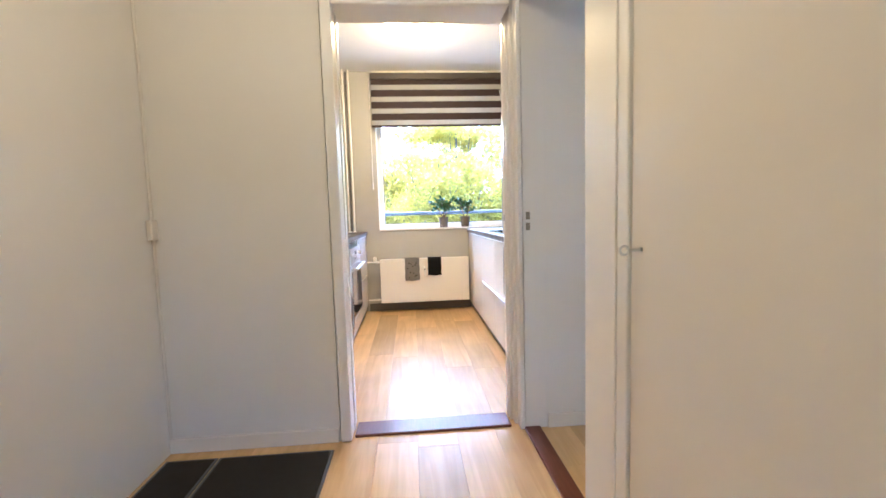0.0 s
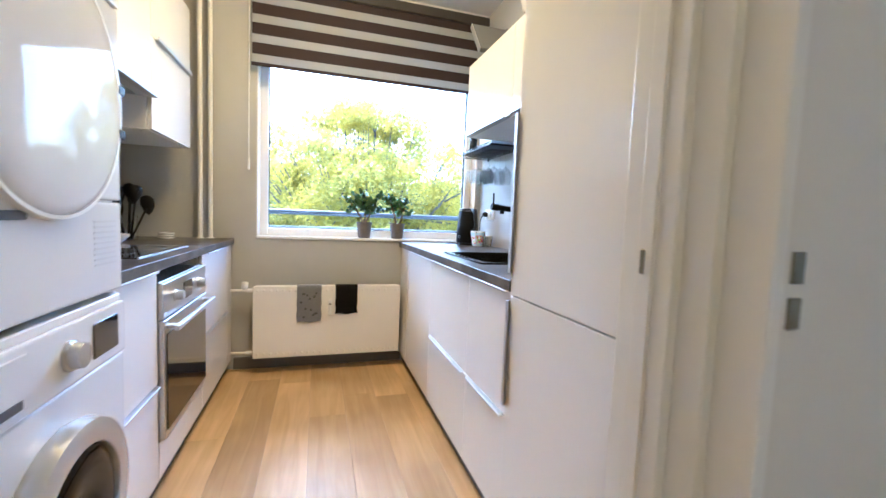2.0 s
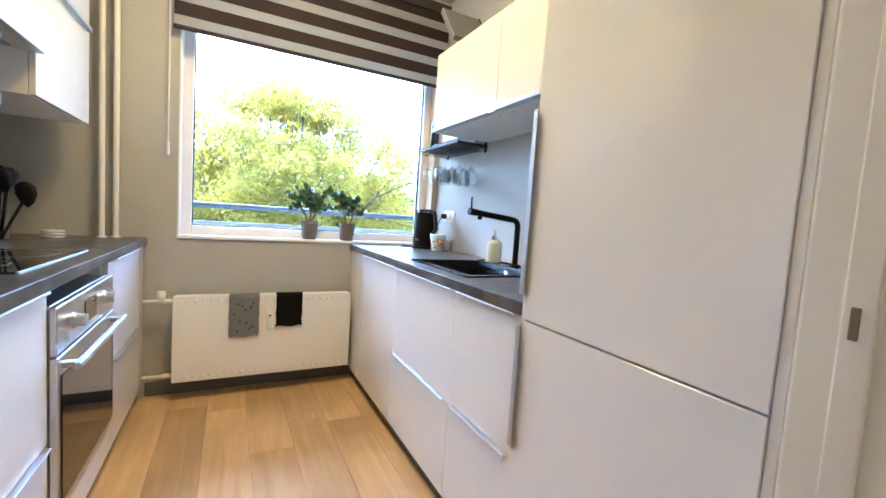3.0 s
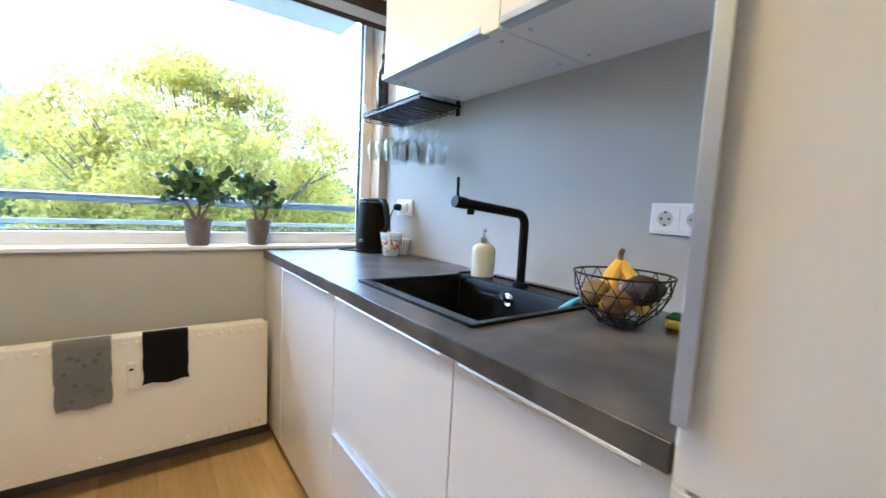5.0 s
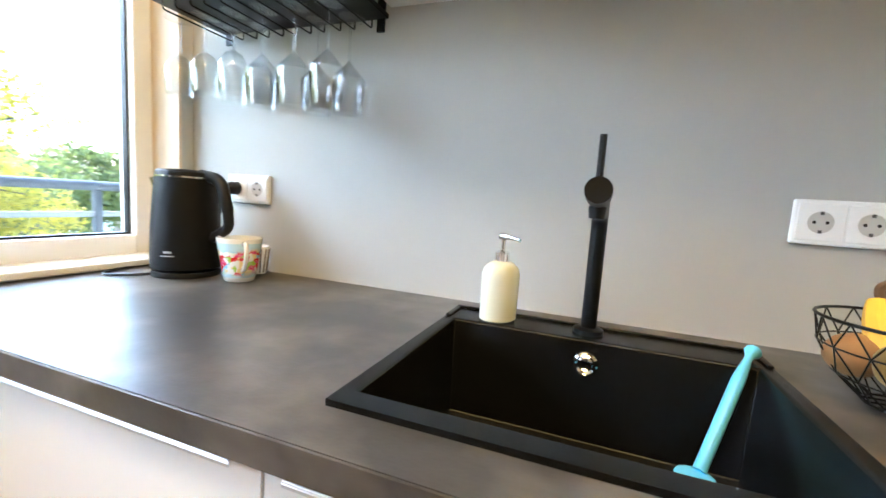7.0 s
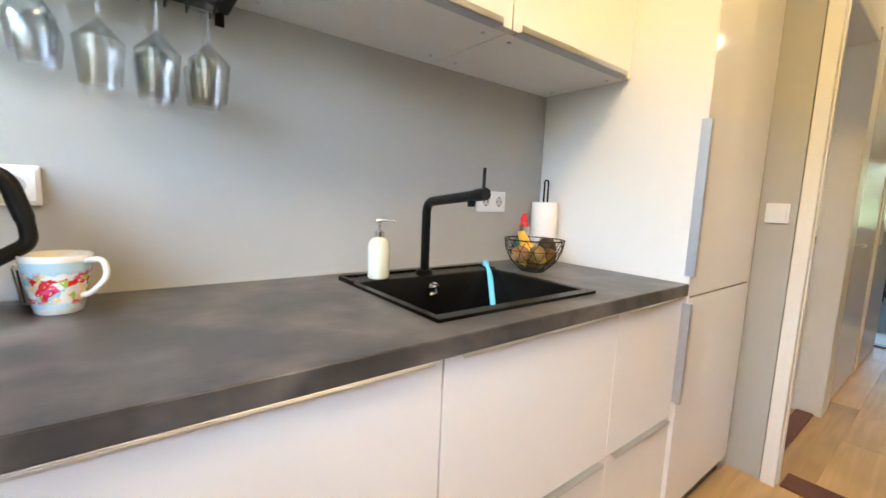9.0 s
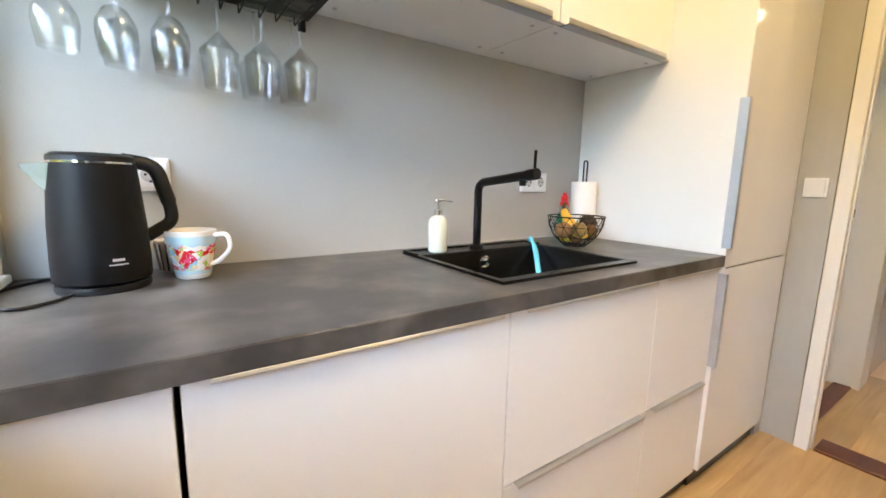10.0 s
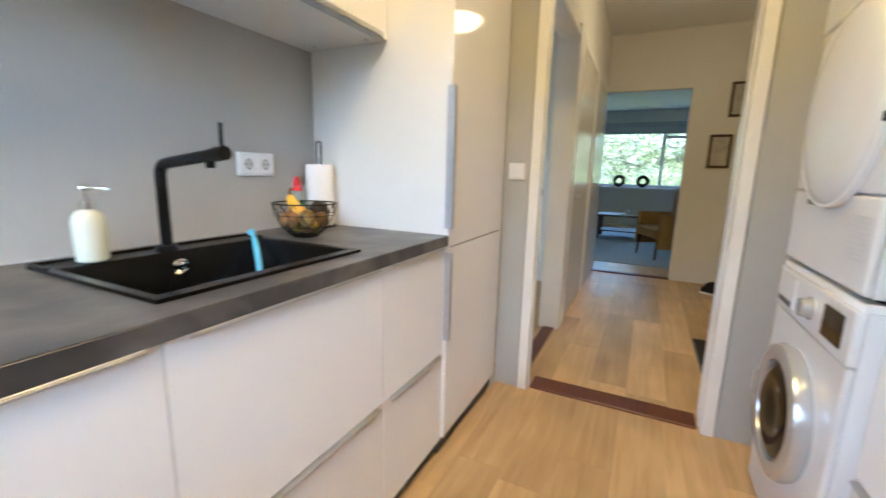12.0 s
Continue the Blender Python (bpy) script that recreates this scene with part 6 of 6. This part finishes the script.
def foliage(n, clumps, leaf, seed):
    """Leaves as small bent quads in uneven clumps; clumps are (centre, radius)."""
    rng = np.random.default_rng(seed)
    c = np.array([k[0] for k in clumps])
    s = np.array([k[1] for k in clumps])
    pick = rng.integers(0, len(clumps), n)
    p = rng.normal(size=(n, 3))
    p /= np.linalg.norm(p, axis=1)[:, None]
    p = c[pick] + p * (s[pick] * rng.random(n) ** 0.45)[:, None] * [1, 1, 0.75]
    a = rng.normal(size=(n, 3))
    a /= np.linalg.norm(a, axis=1)[:, None]
    b = np.cross(a, rng.normal(size=(n, 3)))
    b /= np.linalg.norm(b, axis=1)[:, None]
    k = leaf * rng.uniform(0.6, 1.3, n)[:, None]
    nrm = np.cross(a, b) * k * 0.25
    v = np.stack([p - a * k, p - b * k * 0.5 + nrm, p + a * k, p + b * k * 0.5 + nrm], 1).reshape(-1, 3)
    f = np.arange(4 * n).reshape(-1, 4)
    me = bpy.data.meshes.new("crown")
    me.from_pydata(v.tolist(), [], f.tolist())
    return me


def leaf_material(name, colour, other):
    m = bpy.data.materials.new(name)
    m.use_nodes = True
    n, l = m.node_tree.nodes, m.node_tree.links
    bs = n["Principled BSDF"]
    ge = n.new("ShaderNodeNewGeometry")
    rp = n.new("ShaderNodeValToRGB")
    rp.color_ramp.elements[0].color = (*colour, 1)
    rp.color_ramp.elements[1].color = (*other, 1)
    co = n.new("ShaderNodeTexCoord")
    nz = n.new("ShaderNodeTexNoise")
    nz.inputs["Scale"].default_value = 0.7
    l.new(co.outputs["Object"], nz.inputs["Vector"])
    mx = n.new("ShaderNodeMath")
    mx.operation = "MULTIPLY_ADD"
    mx.inputs[1].default_value = 0.45
    l.new(ge.outputs["Random Per Island"], mx.inputs[0])
    sc = n.new("ShaderNodeMath")
    sc.operation = "MULTIPLY_ADD"
    sc.inputs[1].default_value, sc.inputs[2].default_value = 1.6, -0.5
    l.new(nz.outputs["Fac"], sc.inputs[0])
    l.new(sc.outputs["Value"], mx.inputs[2])
    l.new(mx.outputs["Value"], rp.inputs["Fac"])
    l.new(rp.outputs["Color"], bs.inputs["Base Color"])
    bs.inputs["Roughness"].default_value = 0.6
    tr = n.new("ShaderNodeBsdfTranslucent")
    l.new(rp.outputs["Color"], tr.inputs["Color"])
    ms = n.new("ShaderNodeMixShader")
    ms.inputs["Fac"].default_value = 0.5
    l.new(bs.outputs["BSDF"], ms.inputs[1])
    l.new(tr.outputs["BSDF"], ms.inputs[2])
    l.new(ms.outputs["Shader"], n["Material Output"].inputs["Surface"])
    return m


TREE_BARK = mat("tree_bark", (0.15, 0.13, 0.105), 0.9, vary=0.3, scale=6, bump=0.8, bump_scale=20)
YELLOW_LEAVES = leaf_material("yellow_autumn_leaves", (0.25, 0.245, 0.06), (0.60, 0.475, 0.07))
GREEN_LEAVES = leaf_material("green_autumn_leaves", (0.10, 0.14, 0.07), (0.26, 0.25, 0.09))
# green leaves paled, with the haze over the trees put into their colour
HAZY_LEAVES = leaf_material("haze_paled_green_leaves", (0.20, 0.26, 0.16), (0.36, 0.38, 0.17))
FAR_LEAVES = leaf_material("far_green_leaves", (0.08, 0.11, 0.04), (0.19, 0.21, 0.06))


def tree(x, y, ground, top, spread, leaves, n, leaf, seed, label):
    r = random.Random(seed)
    ob = thing("tree", (x, y, ground), label, "tree", "trees outside")
    h = top - ground
    wood = bmesh.new()
    fork = Vector((r.uniform(-0.2, 0.2), r.uniform(-0.2, 0.2), h * 0.38))
    tube([(0, 0, 0), fork * 0.5 + Vector((0.08, 0, 0)), fork], [h * 0.026, h * 0.02, h * 0.016], 10, bm=wood)
    clumps = []
    limbs = 15
    for i in range(limbs):
        a = 2 * math.pi * (i + r.random() * 0.6) / limbs
        out = spread * r.uniform(0.45, 0.95) if i else 0.2
        z = h * (0.46 + 0.50 * r.random()) if i else h * 0.93
        z = min(z, h * (0.5 + 0.46 * math.sqrt(max(0.0, 1 - (out / spread) ** 2))))
        tip = Vector((math.cos(a) * out, math.sin(a) * out, z))
        mid = fork.lerp(tip, 0.5) + Vector((0, 0, h * 0.03))
        tube([fork, mid, tip], [h * 0.010, h * 0.006, h * 0.0022], 7, bm=wood)
        for k in range(9):
            s = r.uniform(0.25, 1.05)
            base = fork.lerp(mid, s * 2) if s < 0.5 else mid.lerp(tip, s * 2 - 1)
            twig = base + Vector((r.uniform(-1, 1), r.uniform(-1, 1), r.uniform(-0.25, 0.6))) * spread * 0.34
            tube([base, base.lerp(twig, 0.5) + Vector((0, 0, 0.05)), twig], [h * 0.003, h * 0.002, h * 0.0008], 5, bm=wood)
            clumps.append((tuple(twig), spread * r.uniform(0.12, 0.24)))
            clumps.append((tuple(base.lerp(twig, 0.6)), spread * r.uniform(0.08, 0.17)))
    # fine twigs fill a domed crown, with gaps
    for k in range(340):
        a, u = 2 * math.pi * r.random(), r.random() ** 0.4
        q = r.uniform(-0.55, 1.0)
        rad = math.sqrt(max(0.0, 1 - q * q)) if q > 0 else 1 - 0.25 * abs(q)
        p = Vector((math.cos(a) * spread * u * rad, math.sin(a) * spread * u * rad, h * (0.62 + 0.34 * q)))
        if noise.noise(p * (2.2 / spread) + Vector((seed, 0, 0))) < -0.32:
            continue
        back = p.lerp(fork, 0.18)
        tube([back, p], [h * 0.0018, h * 0.0006], 4, bm=wood)
        clumps.append((tuple(p), spread * r.uniform(0.09, 0.17)))
    part("trunk", wood, TREE_BARK, ob, "grey-brown trunk and limbs", True)
    me = foliage(n, clumps, leaf, seed)
    me.materials.append(leaves)
    cr = new("crown", me)
    cr.parent = ob
    cr["label"] = "airy crown of small autumn leaves"
    return ob


tree(0.9, 12.0, -6, 4.75, 4.2, YELLOW_LEAVES, 125000, 0.058, 5, "large maple with yellow-green autumn leaves")
tree(-5.4, 19.5, -6, 4.6, 4.8, HAZY_LEAVES, 45000, 0.11, 9, "broad tree with green leaves turning yellow")
tree(4.6, 17.0, -6, 3.0, 3.0, GREEN_LEAVES, 30000, 0.10, 11, "green-yellow tree beyond the railing")
tree(-10.5, 17.0, -6, 4.6, 4.4, GREEN_LEAVES, 9000, 0.16, 13, "broad tree with green leaves turning yellow")
tree(11.5, 30.0, -6, 2.6, 4.2, FAR_LEAVES, 6000, 0.22, 15, "distant green tree behind the houses")
tree(18.0, 34.0, -6, 3.4, 5.0, FAR_LEAVES, 6000, 0.24, 17, "distant green tree behind the houses")
tree(1.6, 8.2, -6, 0.55, 2.6, YELLOW_LEAVES, 14000, 0.07, 21, "low tree with bright yellow autumn leaves")
# brightness beyond the living room window is put into the paled leaf colour
for x, y, top, sp, sd in ((-0.5, -24.0, 6.5, 5.0, 31), (-6.0, -26.0, 5.0, 5.0, 33), (4.5, -23.0, 3.6, 4.5, 35), (-1.0, -18.0, 1.6, 4.0, 37)):
    tree(x, y, -6, top, sp, HAZY_LEAVES, 16000, 0.10, sd, "green tree outside the living room window")

# low flat-roofed block and far houses
fl = thing("flat_roofed_building", (-14, 16.0, -6), "low blue-grey building with a flat roof", "building")
part("wall", bx(0, 18.6, 0, 7, 0, 5.75), mat("blue_grey_cladding", (0.36, 0.40, 0.44), 0.7, vary=0.05, scale=0.6), fl)
part("roof", bx(-0.2, 18.8, -0.2, 7.2, 5.75, 6.05), mat("pale_roof_edge", (0.5, 0.54, 0.57), 0.6), fl)
for i in range(6):
    part("window", bx(1.2 + i * 2.9, 2.6 + i * 2.9, -0.03, 0.0, 3.2, 4.6), BLACK_GLASS, fl)
BRICK = mat("pale_brick", (0.34, 0.27, 0.22), 0.9, vary=0.12, scale=1.2)
for x, y in ((15.0, 38.0), (24.0, 40.0), (33.0, 39.0)):
    hs = thing("house", (x, y, -6), "distant brick house with a tiled gable roof", "house", "distant houses")
    part("wall", bx(0, 8, 0, 8, 0, 4.6), BRICK, hs)
    b = bmesh.new()
    v = [b.verts.new(p) for p in ((-0.3, -0.4, 4.5), (8.3, -0.4, 4.5), (8.3, 8.4, 4.5), (-0.3, 8.4, 4.5), (-0.3, 4, 7.6), (8.3, 4, 7.6))]
    for q in ((0, 1, 5, 4), (2, 3, 4, 5), (0, 4, 3), (1, 2, 5), (0, 3, 2, 1)):
        b.faces.new([v[i] for i in q])
    part("roof", b, mat("brown_roof_tiles", (0.16, 0.10, 0.08), 0.8, vary=0.1, scale=2), hs)
    for i in range(3):
        for z in (0.9, 3.0):
            part("window", bx(0.9 + i * 2.4, 2.2 + i * 2.4, -0.04, 0.0, z, z + 1.1), WHITE_PVC, hs)

# ---------------------------------------------------------------- oak laminate planks, each its own piece
floor = tagged(new("floor"), "oak laminate floor of wide planks", "floor", kind="structure")
PW, PL = 0.192, 1.285


@lru_cache(None)
def plank_mesh(w, l):
    b = bx(0, w, 0, l, -0.008, 0.0, bevel=0.0007)
    me = bpy.data.meshes.new("plank")
    b.to_mesh(me)
    b.free()
    me.materials.append(OAK)
    return me


def lay(x0, x1, y0, y1, seed):
    r = random.Random(seed)
    x = x0
    while x < x1 - 0.01:
        w = round(min(PW, x1 - x), 3)
        y = y0
        l = round(r.uniform(0.3, PL), 2)
        while y < y1 - 0.01:
            l = round(min(l, y1 - y), 3)
            p = new("plank", plank_mesh(round(w - 0.0006, 4), round(l - 0.0006, 4)))
            p.location = (x, y, 0)
            p.parent = floor
            y += l
            l = PL
        x += PW


lay(-1.20, 0.06, YD - 0.09, YW, 1)
lay(HXL, HXR + 0.02, YE, YH + 0.085, 3)
lay(HXR + 0.05, 4.0, -3.0, YH, 4)
lay(XR + 0.07, 4.0, YH, 1.9, 5)
lay(-2.2, 0.6, -9.5, YE, 6)
